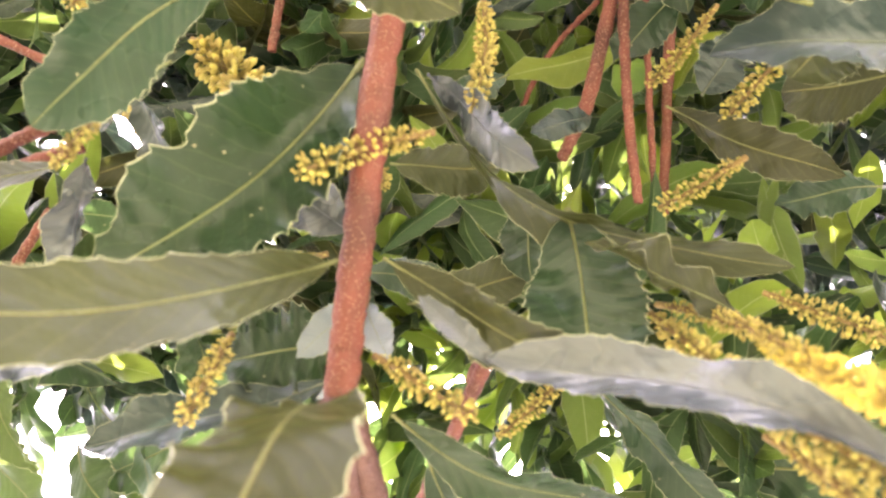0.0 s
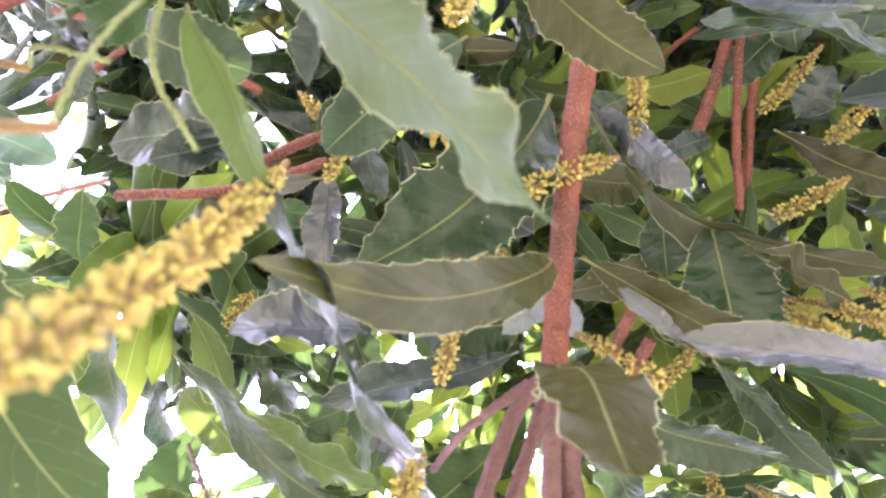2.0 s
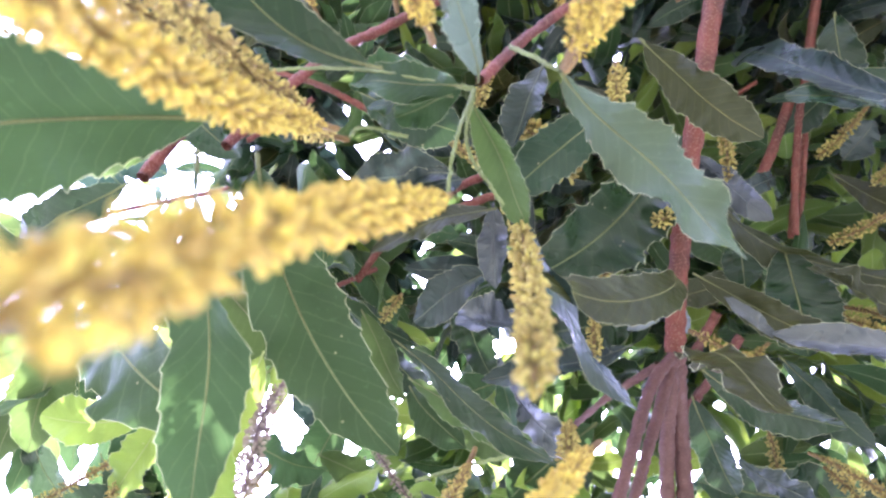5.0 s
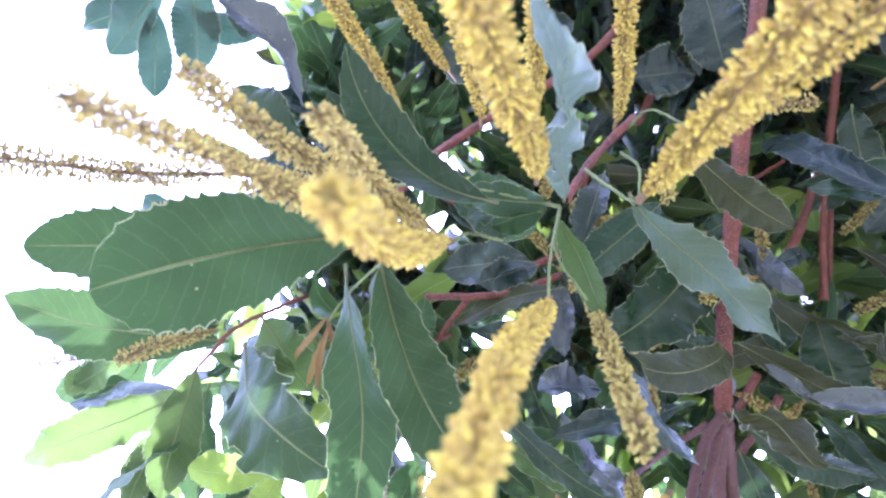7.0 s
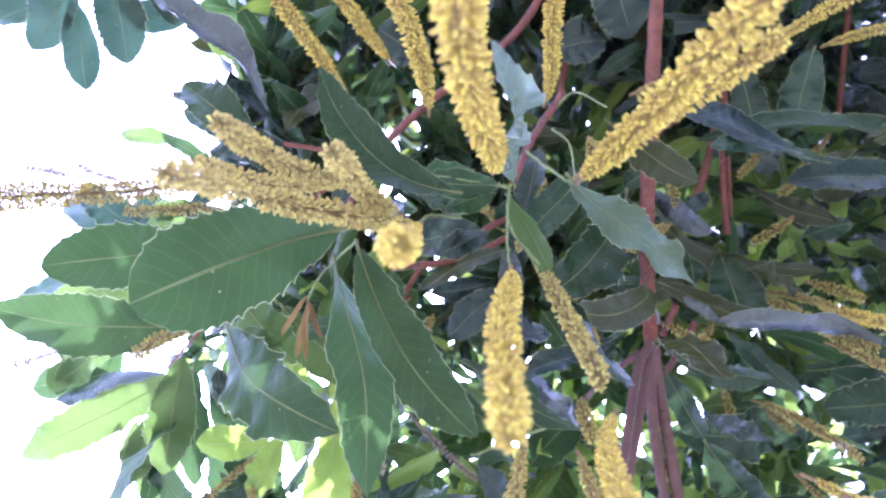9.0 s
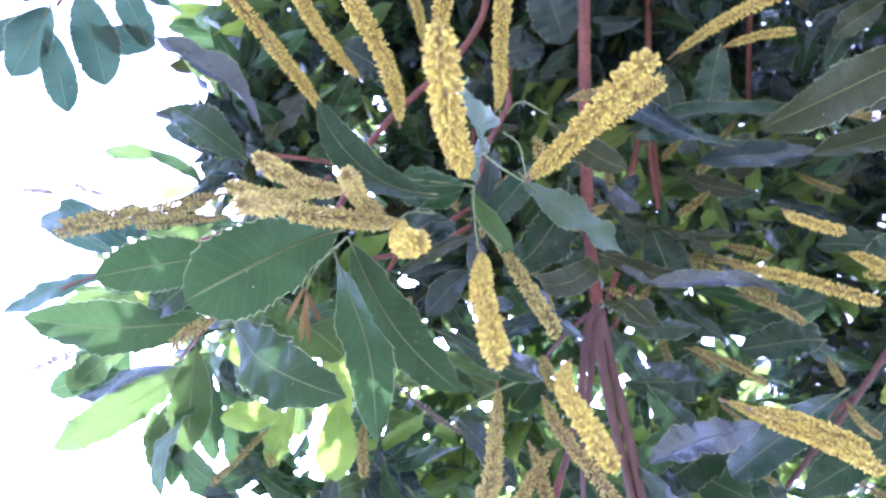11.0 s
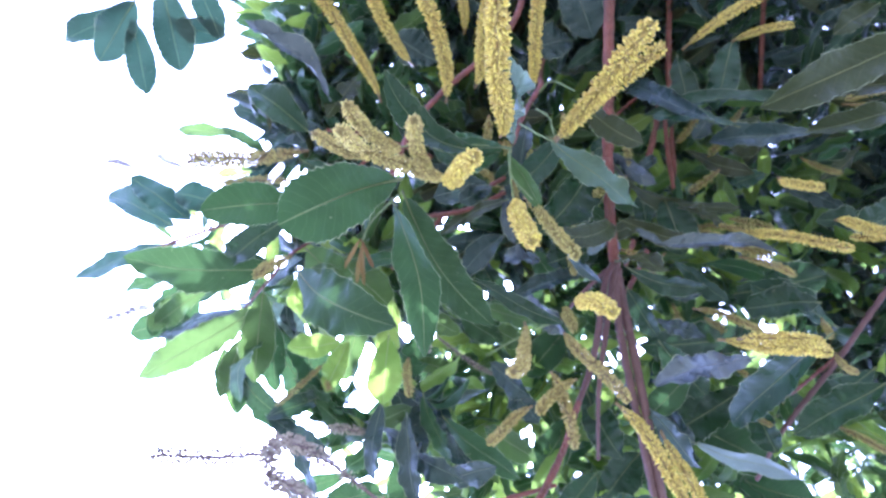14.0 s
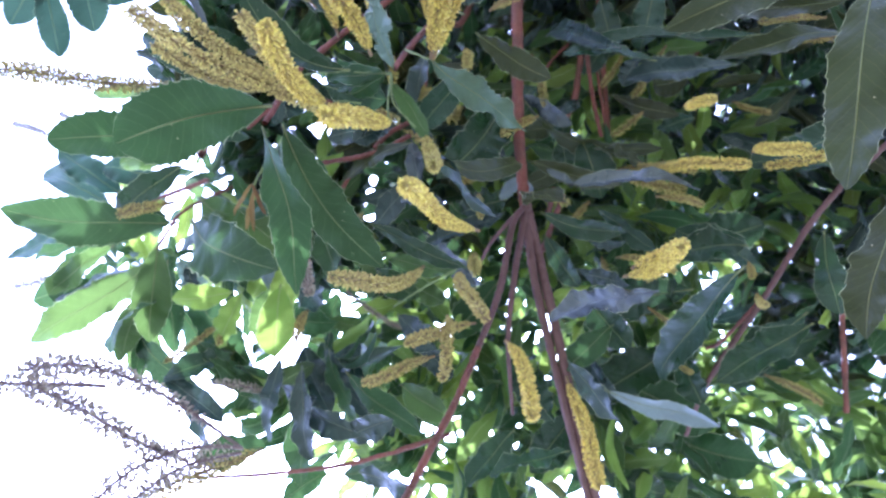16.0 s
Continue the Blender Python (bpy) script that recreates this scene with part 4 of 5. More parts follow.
leaf(left_shoot, (-0.729, 0.141, 2.520), (-0.861, 0.117, 2.500), (0.67, 0.15, -0.90), 0.038, 0.05, "lit", bend=0.03, wave=0.9)
leaf(left_shoot, (-0.596, 0.156, 2.420), (-0.663, 0.144, 2.380), (0.23, 0.00, -0.93), 0.033, 0.05, "dark", bend=-0.04)
leaf(left_shoot, (-0.778, 0.242, 2.500), (-0.803, 0.276, 2.500), (0.70, -0.44, -0.89), 0.024, 0.05, "lit", bend=-0.01)

upper_shoot = shoot("leafy_shoot", "dark leaves and a glossy folded leaf at the crown's edge", (-0.488, -0.055, 2.450))
leaf(upper_shoot, (-0.488, -0.055, 2.450), (-0.584, -0.157, 2.447), (0.24, -0.20, -0.95), 0.06, 0.05, "dark")
leaf(upper_shoot, (-0.400, -0.070, 2.240), (-0.503, -0.199, 2.218), (0.63, -0.48, -0.62), 0.036, 0.05, "sky_sheen", wave=1, fold=0.4, bend=0.09)
leaf(upper_shoot, (-0.714, -0.108, 2.700), (-0.855, -0.151, 2.750), (-0.18, -0.43, -0.88), 0.035, 0.05, "lit")
leaf(upper_shoot, (-0.577, -0.078, 2.700), (-0.704, -0.171, 2.700), (0.34, -0.47, -0.81), 0.05, 0.05, "grey")
leaf(upper_shoot, (-0.508, -0.029, 2.500), (-0.582, -0.066, 2.500), (0.31, -0.63, -0.72), 0.04, 0.05, "grey")
leaf(upper_shoot, (-0.457, -0.229, 2.700), (-0.625, -0.296, 2.750), (-0.15, -0.31, -0.94), 0.06, 0.05, "mid")
leaf(upper_shoot, (-0.498, -0.307, 2.700), (-0.617, -0.378, 2.750), (-0.16, -0.37, -0.91), 0.06, 0.05, "mid")
leaf(upper_shoot, (-0.574, 0.029, 2.500), (-0.703, 0.043, 2.500), (-0.03, -0.30, -0.95), 0.07, 0.05, "lit")
leaf(upper_shoot, (-0.249, -0.170, 2.600), (-0.318, -0.219, 2.550), (0.45, 0.24, -0.86), 0.07, 0.05, "grey")
leaf(upper_shoot, (0.031, -0.173, 2.650), (-0.065, -0.162, 2.600), (0.43, -0.23, -0.87), 0.07, 0.05, "grey")
leaf(upper_shoot, (0.028, -0.301, 2.600), (0.060, -0.162, 2.600), (-0.37, 0.09, -0.93), 0.08, 0.05, "grey")
leaf(upper_shoot, (-0.403, -0.170, 2.600), (-0.465, -0.081, 2.500), (0.20, -0.67, -0.72), 0.05, 0.05, "olive")
stem(upper_shoot, [(-0.469, -0.062, 2.500, 0.0030), (-0.374, -0.031, 2.500, 0.0035), (-0.286, 0.018, 2.550, 0.0040)])

right_shoot = shoot("flowering_shoot", "shaded shoot with drooping olive leaves and yellow flower spikes", (0.123, 0.377, 2.150))
leaf(right_shoot, (0.123, 0.377, 2.150), (-0.021, 0.384, 2.117), (0.10, -0.78, -0.62), 0.044, 0.06, "sky_sheen", wave=1)
leaf(right_shoot, (0.527, -0.034, 2.300), (0.211, 0.046, 2.258), (0.09, -0.15, -0.98), 0.0624, 0.05, "olive", wave=0.6)
leaf(right_shoot, (0.477, 0.088, 2.300), (0.290, 0.093, 2.300), (-0.01, -0.63, -0.78), 0.04, 0.05, "olive")
leaf(right_shoot, (0.361, 0.095, 2.400), (0.191, 0.081, 2.420), (-0.05, -0.59, -0.80), 0.044, 0.05, "grey")
leaf(right_shoot, (0.238, 0.064, 2.400), (0.098, 0.020, 2.400), (0.23, -0.73, -0.64), 0.045, 0.05, "dark")
leaf(right_shoot, (0.325, -0.111, 2.600), (0.257, 0.023, 2.550), (-0.31, -0.47, -0.83), 0.056, 0.05, "dark")
leaf(right_shoot, (0.216, -0.102, 2.600), (0.211, 0.019, 2.550), (-0.62, -0.32, -0.72), 0.048, 0.05, "dark")
leaf(right_shoot, (0.543, -0.113, 2.500), (0.458, -0.073, 2.500), (-0.27, -0.56, -0.78), 0.048, 0.05, "olive")
leaf(right_shoot, (0.526, 0.225, 2.350), (0.344, 0.253, 2.300), (0.10, -0.66, -0.74), 0.056, 0.05, "dark")
leaf(right_shoot, (0.543, 0.286, 2.500), (0.387, 0.253, 2.500), (0.15, -0.69, -0.71), 0.048, 0.05, "dark")
leaf(right_shoot, (0.066, 0.372, 2.450), (0.143, 0.410, 2.420), (-0.52, 0.48, -0.71), 0.035, 0.05, "grey", wave=1)
leaf(right_shoot, (0.335, 0.377, 2.400), (0.204, 0.369, 2.400), (0.04, -0.59, -0.81), 0.056, 0.05, "dark")
leaf(right_shoot, (0.381, 0.438, 2.450), (0.240, 0.337, 2.450), (0.29, -0.41, -0.87), 0.056, 0.05, "dark")
leaf(right_shoot, (0.068, 0.413, 2.450), (0.123, 0.509, 2.400), (-0.37, -0.25, -0.89), 0.056, 0.05, "dark")
leaf(right_shoot, (0.016, 0.497, 2.350), (0.073, 0.590, 2.300), (-0.73, 0.08, -0.68), 0.04, 0.05, "grey", wave=1)
leaf(right_shoot, (0.404, 0.361, 2.300), (0.411, 0.487, 2.300), (-0.76, 0.04, -0.65), 0.048, 0.05, "dark")
leaf(right_shoot, (0.410, 0.500, 2.400), (0.257, 0.585, 2.350), (-0.27, -0.80, -0.54), 0.056, 0.05, "dark")
leaf(right_shoot, (0.205, 0.536, 2.400), (0.208, 0.604, 2.350), (-0.63, -0.44, -0.64), 0.048, 0.05, "dark")
leaf(right_shoot, (-0.174, 0.180, 2.450), (-0.261, 0.237, 2.454), (-0.32, -0.41, -0.85), 0.048, 0.05, "grey")
leaf(right_shoot, (-0.173, 0.270, 2.450), (-0.099, 0.364, 2.400), (-0.71, 0.20, -0.67), 0.045, 0.05, "sky_sheen", wave=1)
leaf(right_shoot, (-0.169, 0.313, 2.500), (-0.260, 0.348, 2.500), (-0.19, -0.51, -0.84), 0.048, 0.05, "mid")
leaf(right_shoot, (-0.210, 0.435, 2.400), (-0.169, 0.497, 2.350), (-0.55, -0.28, -0.79), 0.04, 0.05, "grey")
leaf(right_shoot, (0.370, 0.071, 2.050), (0.276, 0.281, 1.980), (-0.49, -0.46, -0.74), 0.06, 0.04, "olive", wave=0.5)
leaf(right_shoot, (0.342, 0.288, 2.000), (0.283, 0.435, 2.000), (-0.81, -0.33, -0.48), 0.048, 0.04, "olive")
leaf(right_shoot, (0.254, 0.373, 2.200), (0.162, 0.566, 2.400), (-0.89, 0.05, -0.45), 0.056, 0.05, "dark")
leaf(right_shoot, (0.371, 0.493, 2.300), (0.219, 0.555, 2.300), (-0.27, -0.65, -0.71), 0.056, 0.05, "dark")
leaf(right_shoot, (0.049, 0.524, 2.250), (0.201, 0.601, 2.250), (-0.20, 0.41, -0.89), 0.03, 0.04, "pale")
leaf(right_shoot, (0.461, 0.045, 2.500), (0.111, 0.006, 2.500), (0.07, -0.65, -0.76), 0.04, 0.04, "dark")
leaf(right_shoot, (0.498, 0.045, 2.300), (0.256, 0.036, 2.350), (-0.15, -0.53, -0.83), 0.04, 0.04, "olive")
leaf(right_shoot, (0.302, 0.474, 2.620), (0.056, 0.450, 2.580), (-0.42, -0.01, -0.92), 0.081, 0.05, "dark", bend=-0.02, wave=0.8)
leaf(right_shoot, (0.253, 0.557, 2.560), (0.030, 0.637, 2.500), (-0.49, -0.54, -0.89), 0.085, 0.05, "dark", bend=0.00, wave=0.8)
leaf(right_shoot, (0.122, 0.622, 2.600), (0.281, 0.730, 2.560), (-0.18, -0.45, -0.87), 0.085, 0.05, "mid", bend=0.00, wave=0.8)
leaf(right_shoot, (0.308, 0.654, 2.620), (0.521, 0.611, 2.620), (-0.57, -0.17, -0.85), 0.075, 0.05, "dark", bend=-0.03, wave=0.8)
leaf(right_shoot, (-0.058, 0.520, 2.580), (-0.012, 0.655, 2.520), (-0.40, -0.53, -0.91), 0.067, 0.05, "dark", bend=0.02, wave=0.8)
leaf(right_shoot, (-0.059, 0.386, 2.600), (-0.170, 0.481, 2.580), (-0.13, -0.52, -0.96), 0.067, 0.05, "mid", bend=-0.00, wave=0.8)
leaf(right_shoot, (0.238, 0.392, 2.660), (0.453, 0.375, 2.620), (-0.62, -0.15, -0.91), 0.090, 0.05, "dark", bend=0.02, wave=0.8)
leaf(right_shoot, (0.126, 0.576, 2.620), (0.273, 0.716, 2.580), (-0.34, -0.21, -0.91), 0.095, 0.05, "dark", bend=0.01, wave=0.8)
leaf(right_shoot, (0.037, 0.674, 2.600), (-0.074, 0.759, 2.560), (0.14, -0.33, -0.92), 0.076, 0.05, "dark", bend=0.04, wave=0.8)
leaf(right_shoot, (0.225, 0.774, 2.660), (0.374, 0.836, 2.620), (-0.02, -0.41, -0.87), 0.081, 0.05, "mid", bend=0.06, wave=0.8)
leaf(right_shoot, (-0.098, 0.581, 2.600), (-0.185, 0.679, 2.580), (0.03, -0.19, -0.94), 0.074, 0.05, "mid", bend=-0.03, wave=0.8)
leaf(right_shoot, (0.071, 0.783, 2.620), (0.180, 0.863, 2.600), (-0.27, -0.20, -0.88), 0.076, 0.05, "dark", bend=0.04, wave=0.8)
raceme(right_shoot, (0.093, 0.363, 2.200), (0.071, 0.289, 1.840), 0.0166, 0.035, "full")
raceme(right_shoot, (0.200, 0.229, 2.400), (0.228, 0.238, 2.080), 0.0173, 0.035, "full")
raceme(right_shoot, (0.322, 0.231, 2.300), (0.281, 0.238, 2.050), 0.0173, 0.035, "full")
raceme(right_shoot, (0.162, -0.078, 2.400), (0.232, -0.093, 2.080), 0.0173, 0.035, "full")
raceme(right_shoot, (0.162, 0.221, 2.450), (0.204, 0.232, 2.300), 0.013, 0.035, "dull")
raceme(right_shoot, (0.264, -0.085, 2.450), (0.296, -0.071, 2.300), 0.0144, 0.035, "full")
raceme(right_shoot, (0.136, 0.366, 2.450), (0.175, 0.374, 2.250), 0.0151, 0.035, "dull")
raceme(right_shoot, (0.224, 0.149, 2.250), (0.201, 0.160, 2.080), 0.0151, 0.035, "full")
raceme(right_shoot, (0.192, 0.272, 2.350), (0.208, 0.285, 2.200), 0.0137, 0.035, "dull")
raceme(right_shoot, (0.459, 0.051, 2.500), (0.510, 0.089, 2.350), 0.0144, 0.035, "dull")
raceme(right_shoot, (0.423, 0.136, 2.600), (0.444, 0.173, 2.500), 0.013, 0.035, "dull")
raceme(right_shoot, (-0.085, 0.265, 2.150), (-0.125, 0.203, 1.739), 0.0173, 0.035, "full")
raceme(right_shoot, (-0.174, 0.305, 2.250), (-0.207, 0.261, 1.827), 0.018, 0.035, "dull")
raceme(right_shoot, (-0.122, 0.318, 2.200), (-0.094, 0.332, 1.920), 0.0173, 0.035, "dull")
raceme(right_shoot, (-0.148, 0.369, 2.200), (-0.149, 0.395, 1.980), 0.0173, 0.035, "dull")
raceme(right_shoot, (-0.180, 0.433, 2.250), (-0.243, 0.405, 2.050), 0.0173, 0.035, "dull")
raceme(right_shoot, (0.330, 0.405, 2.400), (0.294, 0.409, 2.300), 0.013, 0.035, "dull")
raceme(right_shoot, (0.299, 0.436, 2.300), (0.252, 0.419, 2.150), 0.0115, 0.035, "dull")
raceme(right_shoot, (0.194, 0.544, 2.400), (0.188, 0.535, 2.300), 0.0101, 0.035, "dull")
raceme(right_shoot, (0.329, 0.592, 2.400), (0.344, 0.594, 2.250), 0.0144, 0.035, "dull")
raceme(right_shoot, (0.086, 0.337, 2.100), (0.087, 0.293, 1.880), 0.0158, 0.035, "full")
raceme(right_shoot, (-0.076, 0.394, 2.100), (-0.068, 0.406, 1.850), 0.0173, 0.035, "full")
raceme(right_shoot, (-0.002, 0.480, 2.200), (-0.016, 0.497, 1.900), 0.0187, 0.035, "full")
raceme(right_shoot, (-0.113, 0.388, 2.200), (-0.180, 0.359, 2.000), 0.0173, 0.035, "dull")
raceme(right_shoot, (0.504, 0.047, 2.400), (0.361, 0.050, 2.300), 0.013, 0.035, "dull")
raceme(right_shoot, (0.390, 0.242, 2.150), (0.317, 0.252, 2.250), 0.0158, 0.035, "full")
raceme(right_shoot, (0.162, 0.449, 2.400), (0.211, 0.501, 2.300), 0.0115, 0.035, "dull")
stem(right_shoot, [(0.539, 0.234, 2.300, 0.0045), (0.409, 0.327, 2.300, 0.0045), (0.311, 0.452, 2.320, 0.0045), (0.228, 0.563, 2.350, 0.0040), (0.189, 0.669, 2.400, 0.0035)], "mauve")
stem(right_shoot, [(0.326, 0.442, 2.330, 0.0030), (0.272, 0.522, 2.400, 0.0030), (0.259, 0.546, 2.450, 0.0030)])
stem(right_shoot, [(0.520, 0.459, 2.500, 0.0050), (0.520, 0.737, 2.550, 0.0050)])
stem(right_shoot, [(0.468, -0.273, 2.750, 0.0050), (0.441, 0.011, 2.800, 0.0050)])
stem(right_shoot, [(0.274, -0.314, 2.750, 0.0060), (0.239, -0.087, 2.750, 0.0060), (0.217, 0.163, 2.750, 0.0050)])
stem(right_shoot, [(-0.114, 0.420, 2.200, 0.0045), (-0.152, 0.471, 2.150, 0.0045), (-0.200, 0.528, 2.120, 0.0050), (-0.247, 0.587, 2.100, 0.0050)])
stem(right_shoot, [(-0.167, 0.511, 2.140, 0.0030), (-0.302, 0.531, 2.150, 0.0030), (-0.435, 0.525, 2.150, 0.0025), (-0.528, 0.513, 2.150, 0.0020)])

lower_shoot = shoot("flowering_shoot", "drooping leaves and spent greyish flower spikes against the sky", (-0.377, 0.440, 2.000))
raceme(lower_shoot, (-0.377, 0.440, 2.000), (-0.398, 0.278, 1.735), 0.02, 0.035, "sparse", (-0.434, 0.330, 1.920))
raceme(lower_shoot, (-0.420, 0.432, 1.960), (-0.406, 0.286, 1.738), 0.02, 0, "sparse")
raceme(lower_shoot, (-0.450, 0.329, 1.900), (-0.518, 0.274, 1.782), 0.018, 0, "sparse")
raceme(lower_shoot, (-0.445, 0.457, 2.300), (-0.487, 0.406, 2.200), 0.018, 0.035, "sparse")
raceme(lower_shoot, (-0.396, 0.477, 2.100), (-0.470, 0.457, 1.950), 0.024, 0.035, "dull")
raceme(lower_shoot, (-0.356, 0.424, 1.950), (-0.452, 0.417, 1.850), 0.022, 0.035, "sparse", (-0.409, 0.401, 1.900))
raceme(lower_shoot, (-0.380, 0.443, 2.000), (-0.451, 0.441, 1.900), 0.022, 0.035, "sparse", (-0.423, 0.434, 1.950))
leaf(lower_shoot, (-0.415, 0.403, 2.300), (-0.443, 0.517, 2.250), (-0.36, -0.45, -0.82), 0.036, 0.05, "grey")
leaf(lower_shoot, (-0.424, 0.447, 2.300), (-0.297, 0.513, 2.200), (-0.54, -0.20, -0.82), 0.044, 0.08, "grey", wave=1)
leaf(lower_shoot, (-0.354, 0.416, 2.350), (-0.320, 0.520, 2.300), (-0.64, -0.15, -0.75), 0.04, 0.05, "mid")
leaf(lower_shoot, (-0.396, 0.488, 2.300), (-0.391, 0.573, 2.200), (-0.07, -0.76, -0.65), 0.048, 0.05, "mid")
leaf(lower_shoot, (-0.340, 0.525, 2.250), (-0.245, 0.496, 2.200), (-0.37, 0.30, -0.88), 0.04, 0.05, "grey")
leaf(lower_shoot, (-0.306, 0.561, 2.200), (-0.225, 0.576, 2.150), (-0.54, 0.10, -0.84), 0.04, 0.05, "grey")
leaf(lower_shoot, (-0.404, 0.492, 2.150), (-0.478, 0.475, 2.100), (0.50, -0.70, -0.50), 0.04, 0.05, "mid")
leaf(lower_shoot, (-0.234, 0.380, 2.350), (-0.178, 0.434, 2.300), (-0.47, -0.29, -0.83), 0.04, 0.05, "grey")
leaf(lower_shoot, (-0.014, 0.604, 2.250), (-0.134, 0.620, 2.250), (-0.12, -0.92, -0.36), 0.04, 0.05, "dark")
leaf(lower_shoot, (-0.086, 0.595, 2.350), (-0.173, 0.654, 2.300), (-0.07, -0.70, -0.71), 0.048, 0.05, "dark")
leaf(lower_shoot, (-0.261, 0.505, 2.400), (-0.183, 0.560, 2.350), (-0.40, -0.24, -0.89), 0.048, 0.05, "lit")
leaf(lower_shoot, (-0.369, 0.414, 2.250), (-0.370, 0.537, 2.200), (-0.35, -0.36, -0.87), 0.04, 0.05, "grey")
leaf(lower_shoot, (-0.324, 0.445, 2.300), (-0.213, 0.545, 2.250), (-0.38, -0.04, -0.92), 0.04, 0.05, "mid")
leaf(lower_shoot, (-0.392, 0.613, 2.350), (-0.460, 0.627, 2.300), (0.23, -0.81, -0.54), 0.04, 0.05, "mid")
leaf(lower_shoot, (0.102, 0.468, 2.400), (0.010, 0.516, 2.350), (0.00, -0.72, -0.69), 0.048, 0.05, "mid")
leaf(lower_shoot, (0.050, 0.498, 2.400), (0.073, 0.574, 2.350), (-0.53, -0.35, -0.78), 0.04, 0.05, "grey")
leaf(lower_shoot, (-0.624, 0.411, 2.340), (-0.517, 0.484, 2.280), (0.33, -0.57, -0.88), 0.037, 0.05, "grey", bend=-0.02, wave=1)
leaf(lower_shoot, (-0.483, 0.439, 2.420), (-0.535, 0.496, 2.380), (0.56, -0.09, -0.90), 0.029, 0.05, "mid", bend=0.00, wave=1)
leaf(lower_shoot, (-0.444, 0.473, 2.420), (-0.491, 0.529, 2.360), (0.51, -0.32, -0.90), 0.032, 0.05, "lit", bend=-0.04, wave=1)
leaf(lower_shoot, (-0.372, 0.402, 2.460), (-0.397, 0.486, 2.400), (0.16, -0.38, -0.93), 0.030, 0.05, "dark", bend=-0.01, wave=1)
leaf(lower_shoot, (-0.342, 0.448, 2.440), (-0.327, 0.548, 2.380), (-0.12, -0.51, -0.92), 0.034, 0.05, "grey", bend=-0.03, wave=1.1)
leaf(lower_shoot, (-0.385, 0.532, 2.460), (-0.302, 0.576, 2.420), (-0.20, -0.31, -0.91), 0.034, 0.05, "lit", bend=0.01, wave=1)
leaf(lower_shoot, (-0.268, 0.532, 2.480), (-0.206, 0.597, 2.420), (0.01, -0.52, -0.91), 0.040, 0.05, "mid", bend=-0.04, wave=1)
leaf(lower_shoot, (-0.360, 0.303, 2.500), (-0.284, 0.350, 2.460), (0.04, -0.44, -0.97), 0.037, 0.05, "lit", bend=-0.02, wave=1)
leaf(lower_shoot, (-0.278, 0.319, 2.500), (-0.206, 0.376, 2.460), (-0.06, -0.07, -0.97), 0.046, 0.05, "mid", bend=0.01, wave=1)
leaf(lower_shoot, (-0.407, 0.410, 2.400), (-0.365, 0.511, 2.320), (0.47, -0.53, -0.95), 0.049, 0.05, "grey", bend=0.03, wave=1.1)
leaf(lower_shoot, (-0.340, 0.515, 2.440), (-0.289, 0.593, 2.400), (0.31, -0.23, -0.94), 0.044, 0.05, "grey", bend=0.01, wave=1.1)
leaf(lower_shoot, (-0.517, 0.557, 2.400), (-0.625, 0.563, 2.380), (0.10, -0.34, -0.89), 0.033, 0.05, "mid", bend=-0.02)
leaf(lower_shoot, (-0.392, 0.648, 2.420), (-0.294, 0.625, 2.380), (0.42, -0.06, -0.91), 0.042, 0.05, "mid", bend=0.04)
leaf(lower_shoot, (-0.360, 0.347, 2.540), (-0.425, 0.464, 2.480), (-0.02, -0.23, -0.96), 0.055, 0.05, "mid", bend=0.01, wave=0.8)
leaf(lower_shoot, (-0.459, 0.305, 2.540), (-0.520, 0.415, 2.500), (0.29, -0.48, -0.95), 0.048, 0.05, "lit", bend=0.05, wave=0.8)
leaf(lower_shoot, (-0.337, 0.411, 2.520), (-0.398, 0.516, 2.460), (-0.02, -0.46, -0.95), 0.050, 0.05, "grey", bend=-0.05, wave=0.8)

edge_shoot = shoot("leafy_shoot", "far blue-green leaves at the crown's outer edge", (-1.030, 0.098, 3.050))
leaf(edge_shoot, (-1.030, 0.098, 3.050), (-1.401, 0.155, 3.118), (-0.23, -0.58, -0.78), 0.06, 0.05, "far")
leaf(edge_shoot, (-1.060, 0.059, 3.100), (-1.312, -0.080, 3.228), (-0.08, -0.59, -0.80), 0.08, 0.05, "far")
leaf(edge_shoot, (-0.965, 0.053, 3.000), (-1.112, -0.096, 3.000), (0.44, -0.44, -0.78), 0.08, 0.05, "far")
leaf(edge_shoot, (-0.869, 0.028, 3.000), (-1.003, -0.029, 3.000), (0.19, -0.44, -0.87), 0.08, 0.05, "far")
leaf(edge_shoot, (-0.967, 0.182, 2.900), (-1.070, 0.117, 2.900), (0.40, -0.64, -0.66), 0.05, 0.05, "lit")
stem(edge_shoot, [(-1.190, 0.118, 3.050, 0.0040), (-0.981, 0.085, 3.050, 0.0050), (-0.743, 0.055, 3.000, 0.0060)])

far_shoot = shoot("leafy_shoot", "distant dark green leaf whorl against the white sky", (-0.903, -0.461, 2.795))
stem(far_shoot, [(-0.903, -0.461, 2.795, 0.0040), (-0.879, -0.500, 2.804, 0.0040), (-0.794, -0.643, 2.822, 0.0050), (-0.625, -0.840, 2.868, 0.0060)])
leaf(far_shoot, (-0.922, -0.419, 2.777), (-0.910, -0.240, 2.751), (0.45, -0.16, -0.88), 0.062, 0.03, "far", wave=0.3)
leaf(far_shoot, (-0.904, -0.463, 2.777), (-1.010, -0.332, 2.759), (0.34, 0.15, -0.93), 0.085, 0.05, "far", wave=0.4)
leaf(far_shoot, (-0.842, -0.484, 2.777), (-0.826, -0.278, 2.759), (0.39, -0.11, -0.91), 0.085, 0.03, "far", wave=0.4)
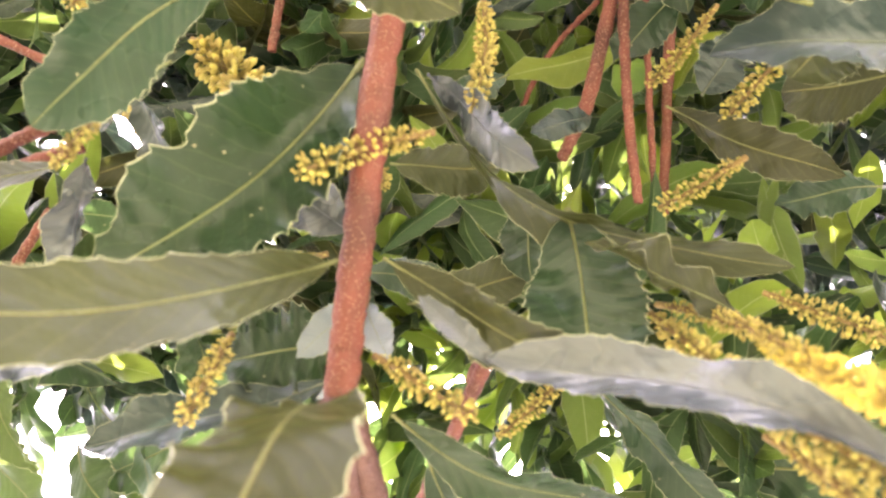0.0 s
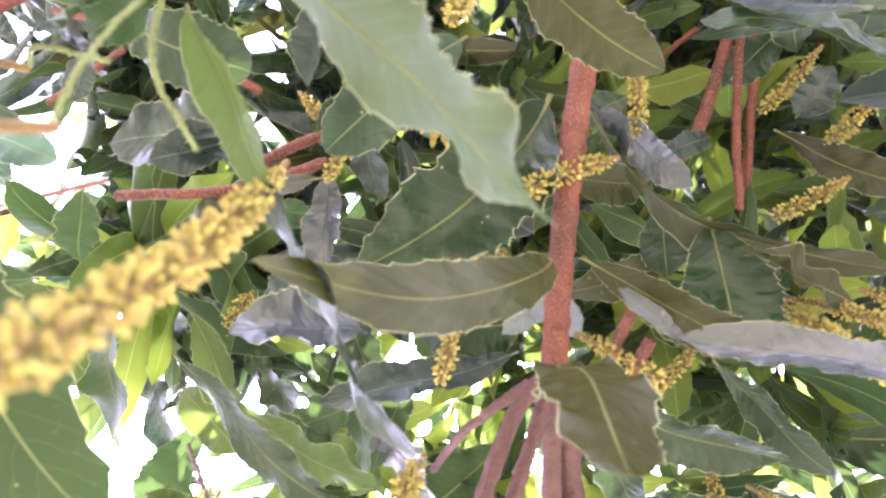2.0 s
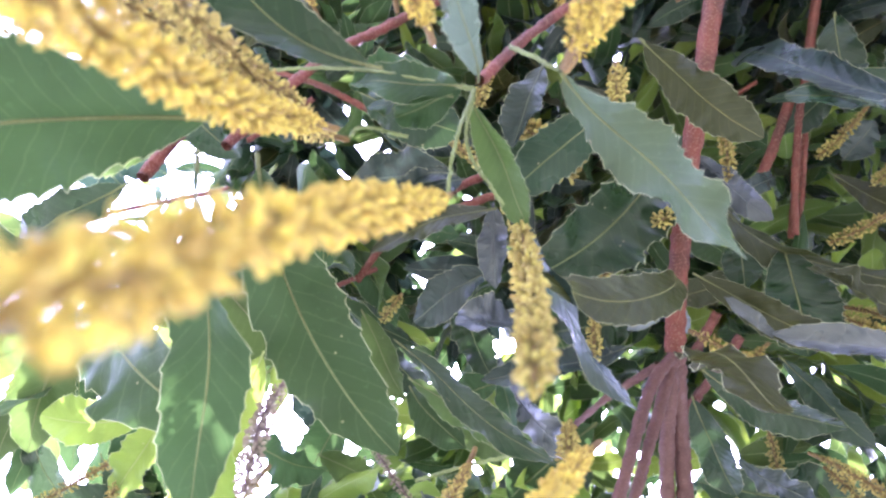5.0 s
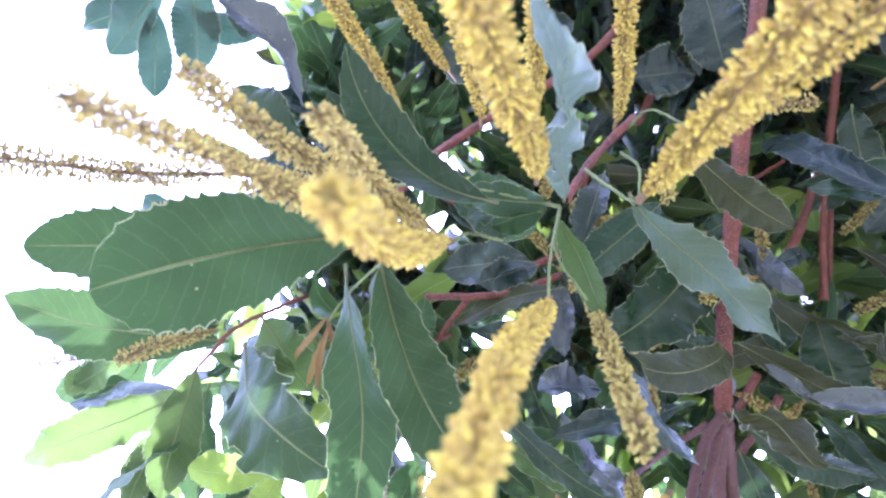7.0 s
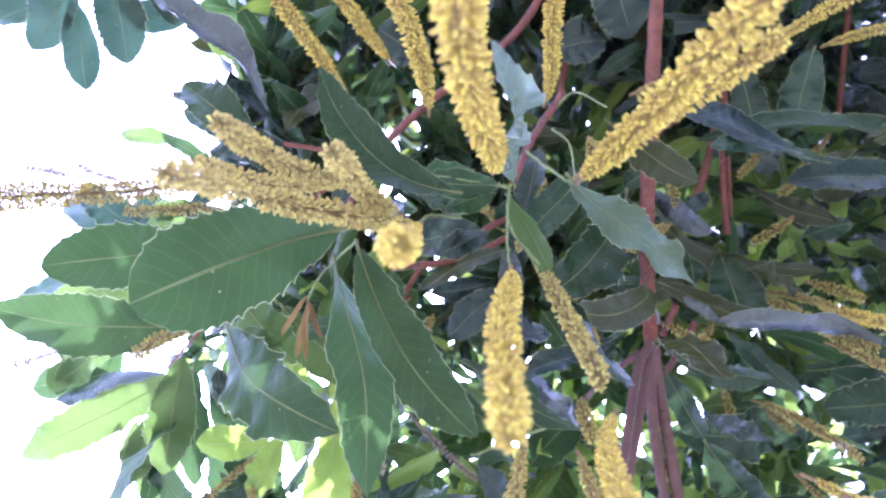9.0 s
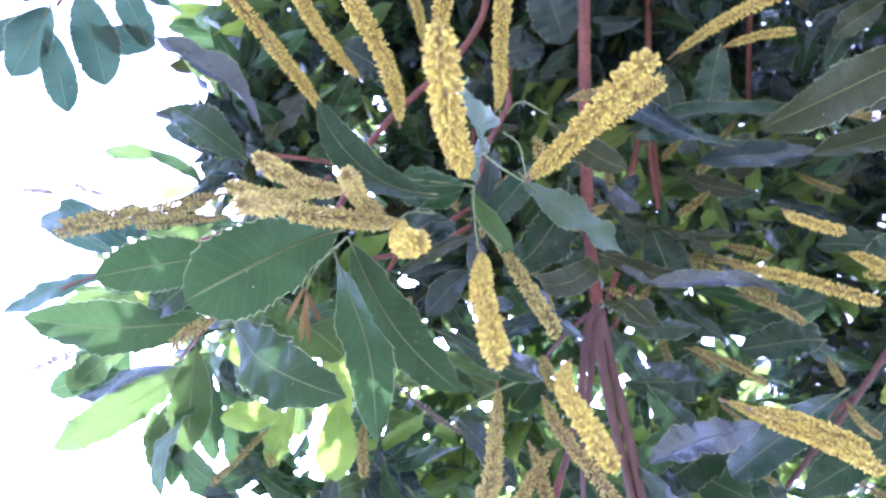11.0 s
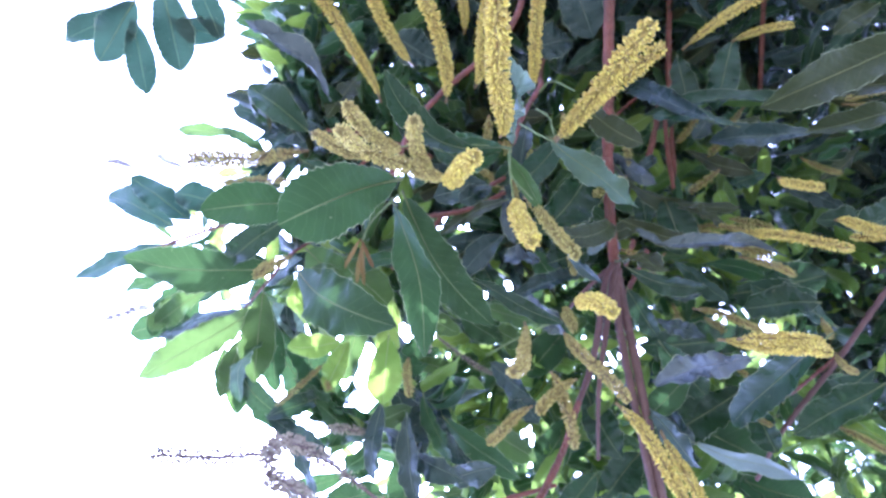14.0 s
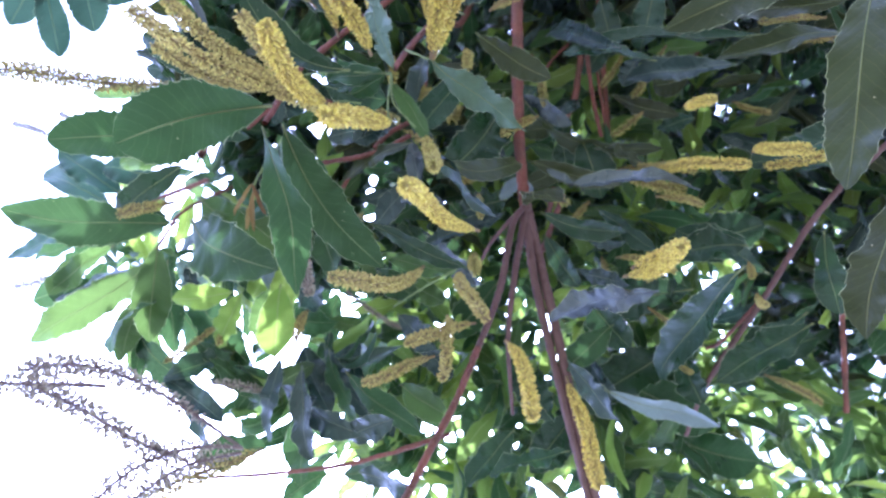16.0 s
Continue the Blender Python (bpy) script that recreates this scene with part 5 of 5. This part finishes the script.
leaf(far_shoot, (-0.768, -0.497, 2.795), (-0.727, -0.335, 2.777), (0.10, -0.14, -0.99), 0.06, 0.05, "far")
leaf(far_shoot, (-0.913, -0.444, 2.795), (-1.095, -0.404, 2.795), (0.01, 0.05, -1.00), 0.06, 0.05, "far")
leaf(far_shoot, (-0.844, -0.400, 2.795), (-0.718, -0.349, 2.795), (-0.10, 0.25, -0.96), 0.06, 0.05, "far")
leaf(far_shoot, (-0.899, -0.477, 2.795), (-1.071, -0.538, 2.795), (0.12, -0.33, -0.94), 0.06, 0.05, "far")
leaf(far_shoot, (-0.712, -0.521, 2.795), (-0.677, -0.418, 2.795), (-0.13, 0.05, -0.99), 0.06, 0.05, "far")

# ---- the trunk that carries the crown ----
tree = new("macadamia_tree")
tree.location = (1.75, -1.05, 0.0)
tagged(tree, "grey-brown trunk and limbs carrying the leafy crown", "tree")
part_name = {0: "trunk"}
for k, line in enumerate((
    [(1.75, -1.05, -0.05, 0.13), (1.74, -1.04, 0.15, 0.10), (1.72, -1.02, 1.4, 0.085), (1.66, -0.98, 2.6, 0.075), (1.5, -0.9, 3.3, 0.05)],
    [(1.66, -0.98, 2.6, 0.05), (1.2, -0.75, 3.05, 0.035), (0.6, -0.55, 3.2, 0.022), (0.151, -0.59, 2.5, 0.0105)],
    [(1.66, -0.98, 2.6, 0.045), (1.4, -0.4, 3.1, 0.03), (1.1, 0.3, 3.3, 0.02), (0.7, 0.8, 3.2, 0.012)],
    [(1.2, -0.75, 3.05, 0.03), (0.5, -0.7, 3.35, 0.02), (-0.1, -0.5, 3.2, 0.012), (-0.3, -0.3, 3.0, 0.008)],
)):
    limb = stem(tree, line, "old")
    limb.name = part_name.get(k, "limb")
    limb.data.name = limb.name

# ---- the rest of the crown ----
TEMPLATES = []
template_rng = np.random.default_rng(5)
for k in range(8):
    r = template_rng
    TEMPLATES.append(leaf_shape((0, 0, 0), (1, 0, 0), (0, 0, 1), r.uniform(0.17, 0.28), r.uniform(-0.16, 0.16), r.uniform(0.5, 1.3), r.uniform(0.05, 0.4), r.uniform(-0.08, 0.08), r.uniform(-40, 40), 1.0, r, 11, 2))


def foliage(name, label, clumps, tones, seed):
    """Leaf whorls round the tips of many twigs, joined: (centre, spread, twigs)."""
    rng = np.random.default_rng(seed)
    data = {t: [[], [], [], 0] for t in tones}
    for centre, spread, twigs in clumps:
        for _ in range(int(twigs * 1.35)):
            d = rng.normal(0, 1, 3)
            d /= np.linalg.norm(d)
            p = np.array(centre) + d * np.array(spread) * rng.uniform(0.2, 1.0) ** 0.5
            out = unit((rng.normal(0, 0.7), rng.normal(0, 0.7), rng.normal(-0.1, 0.5)))
            for k in range(rng.integers(4, 8)):
                side = unit(np.cross(out, rng.normal(0, 1, 3)))
                a = unit(side * 0.9 + out * rng.uniform(-0.1, 0.8) + np.array((0, 0, rng.uniform(-0.9, 0.1))))
                up = np.array((rng.normal(0, 0.6), rng.normal(0, 0.6), 0.8))
                s = unit(np.cross(up, a))
                n = np.cross(a, s)
                size = rng.uniform(0.09, 0.165)
                pts, uv, rows, cols = TEMPLATES[rng.integers(8)]
                tone = tones[rng.integers(len(tones))]
                v = p + out * rng.uniform(-0.07, 0.04) + (pts[:, 0:1] * a + pts[:, 1:2] * s + pts[:, 2:3] * n) * size
                d4 = data[tone]
                d4[0].append(v), d4[1].append(uv), d4[2].append(grid_faces(rows, cols) + d4[3])
                d4[3] += len(v)
    top = new(name)
    top.location = clumps[0][0]
    o = np.array(clumps[0][0])
    tagged(top, label, "foliage", kind="stuff")
    for tone in dict.fromkeys(tones):
        v, uv, f, count = data[tone]
        if count:
            tagged(attach("leaves", mesh_of("leaves", np.vstack(v) - o, np.vstack(f), np.vstack(uv), LEAVES[tone]), top), kind="stuff")
    return top


# mostly dark tones: the inner crown's shade is put into leaf colour
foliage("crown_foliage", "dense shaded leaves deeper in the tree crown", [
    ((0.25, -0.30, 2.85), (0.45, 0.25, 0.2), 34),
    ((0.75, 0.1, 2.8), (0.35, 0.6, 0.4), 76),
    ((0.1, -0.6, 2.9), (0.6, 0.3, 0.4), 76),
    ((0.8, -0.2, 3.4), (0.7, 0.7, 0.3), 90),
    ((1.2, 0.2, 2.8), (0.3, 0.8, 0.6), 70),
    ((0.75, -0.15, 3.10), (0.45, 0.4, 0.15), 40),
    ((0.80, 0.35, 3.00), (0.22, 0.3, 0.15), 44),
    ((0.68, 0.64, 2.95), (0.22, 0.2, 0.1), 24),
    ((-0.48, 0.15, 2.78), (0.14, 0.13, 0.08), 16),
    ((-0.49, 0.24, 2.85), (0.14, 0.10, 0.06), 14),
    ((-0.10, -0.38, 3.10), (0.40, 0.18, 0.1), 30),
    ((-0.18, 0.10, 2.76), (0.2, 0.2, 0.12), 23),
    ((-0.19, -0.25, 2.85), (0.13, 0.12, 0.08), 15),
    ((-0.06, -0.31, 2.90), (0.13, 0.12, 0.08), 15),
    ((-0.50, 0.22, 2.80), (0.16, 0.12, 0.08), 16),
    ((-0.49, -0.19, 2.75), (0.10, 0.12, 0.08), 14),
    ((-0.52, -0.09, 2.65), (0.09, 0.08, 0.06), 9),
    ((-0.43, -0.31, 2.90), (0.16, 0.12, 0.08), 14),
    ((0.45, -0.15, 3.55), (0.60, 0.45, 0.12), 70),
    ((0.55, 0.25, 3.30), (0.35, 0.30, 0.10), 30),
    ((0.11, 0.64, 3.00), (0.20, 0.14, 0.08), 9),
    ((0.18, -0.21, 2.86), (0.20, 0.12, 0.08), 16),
    # flat layer added to block sky light over the crown's centre
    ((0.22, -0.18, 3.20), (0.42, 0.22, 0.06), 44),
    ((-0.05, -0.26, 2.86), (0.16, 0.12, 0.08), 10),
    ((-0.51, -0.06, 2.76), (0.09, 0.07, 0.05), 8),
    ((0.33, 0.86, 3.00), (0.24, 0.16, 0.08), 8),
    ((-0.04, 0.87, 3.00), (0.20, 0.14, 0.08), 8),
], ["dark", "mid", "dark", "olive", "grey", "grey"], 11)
# bright, young and lit tones put the backlight into leaf colour
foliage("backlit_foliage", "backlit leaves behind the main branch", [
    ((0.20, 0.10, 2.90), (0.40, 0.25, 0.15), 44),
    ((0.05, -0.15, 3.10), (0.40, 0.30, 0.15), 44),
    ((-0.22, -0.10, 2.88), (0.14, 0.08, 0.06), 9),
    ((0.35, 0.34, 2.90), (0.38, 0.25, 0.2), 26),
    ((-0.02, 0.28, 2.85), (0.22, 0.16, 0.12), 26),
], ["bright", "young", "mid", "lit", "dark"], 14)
# bright, lit and young tones paint sunlight on the lower side
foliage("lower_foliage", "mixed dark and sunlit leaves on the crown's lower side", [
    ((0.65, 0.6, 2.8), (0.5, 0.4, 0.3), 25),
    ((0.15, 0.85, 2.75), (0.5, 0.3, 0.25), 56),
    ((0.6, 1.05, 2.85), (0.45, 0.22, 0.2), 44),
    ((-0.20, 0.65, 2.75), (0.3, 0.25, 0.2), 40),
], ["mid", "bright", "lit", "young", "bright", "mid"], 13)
# lit and young tones carry the edge sunlight in their colour
foliage("edge_foliage", "sunlit leaves at the edge of the tree crown", [
    ((-0.22, 0.05, 2.85), (0.22, 0.22, 0.2), 20),
    ((0.05, 0.38, 2.75), (0.3, 0.25, 0.15), 24),
    ((-0.31, 0.47, 2.80), (0.12, 0.10, 0.08), 6),
    ((-0.40, -0.40, 2.95), (0.22, 0.2, 0.25), 24),
    ((-0.42, -0.14, 2.68), (0.15, 0.18, 0.10), 12),
    ((-0.50, 0.22, 2.62), (0.18, 0.12, 0.08), 10),
    ((-0.63, 0.24, 2.64), (0.12, 0.08, 0.05), 3),
    ((-0.44, 0.47, 2.42), (0.09, 0.07, 0.05), 5),
    ((-0.9, 0.15, 3.15), (0.3, 0.2, 0.1), 8),
], ["mid", "lit", "young", "dark", "mid"], 12)
# mostly out of view: leaves added to keep sun and sky off the ground
foliage("outer_crown", "leaves mostly out of view, added to shade the ground", [
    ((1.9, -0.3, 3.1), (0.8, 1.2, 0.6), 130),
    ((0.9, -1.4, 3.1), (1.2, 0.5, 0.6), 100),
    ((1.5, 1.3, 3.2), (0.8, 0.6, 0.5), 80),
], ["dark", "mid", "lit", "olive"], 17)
# lit and bright tones hold the high crown's sunlight in their colour
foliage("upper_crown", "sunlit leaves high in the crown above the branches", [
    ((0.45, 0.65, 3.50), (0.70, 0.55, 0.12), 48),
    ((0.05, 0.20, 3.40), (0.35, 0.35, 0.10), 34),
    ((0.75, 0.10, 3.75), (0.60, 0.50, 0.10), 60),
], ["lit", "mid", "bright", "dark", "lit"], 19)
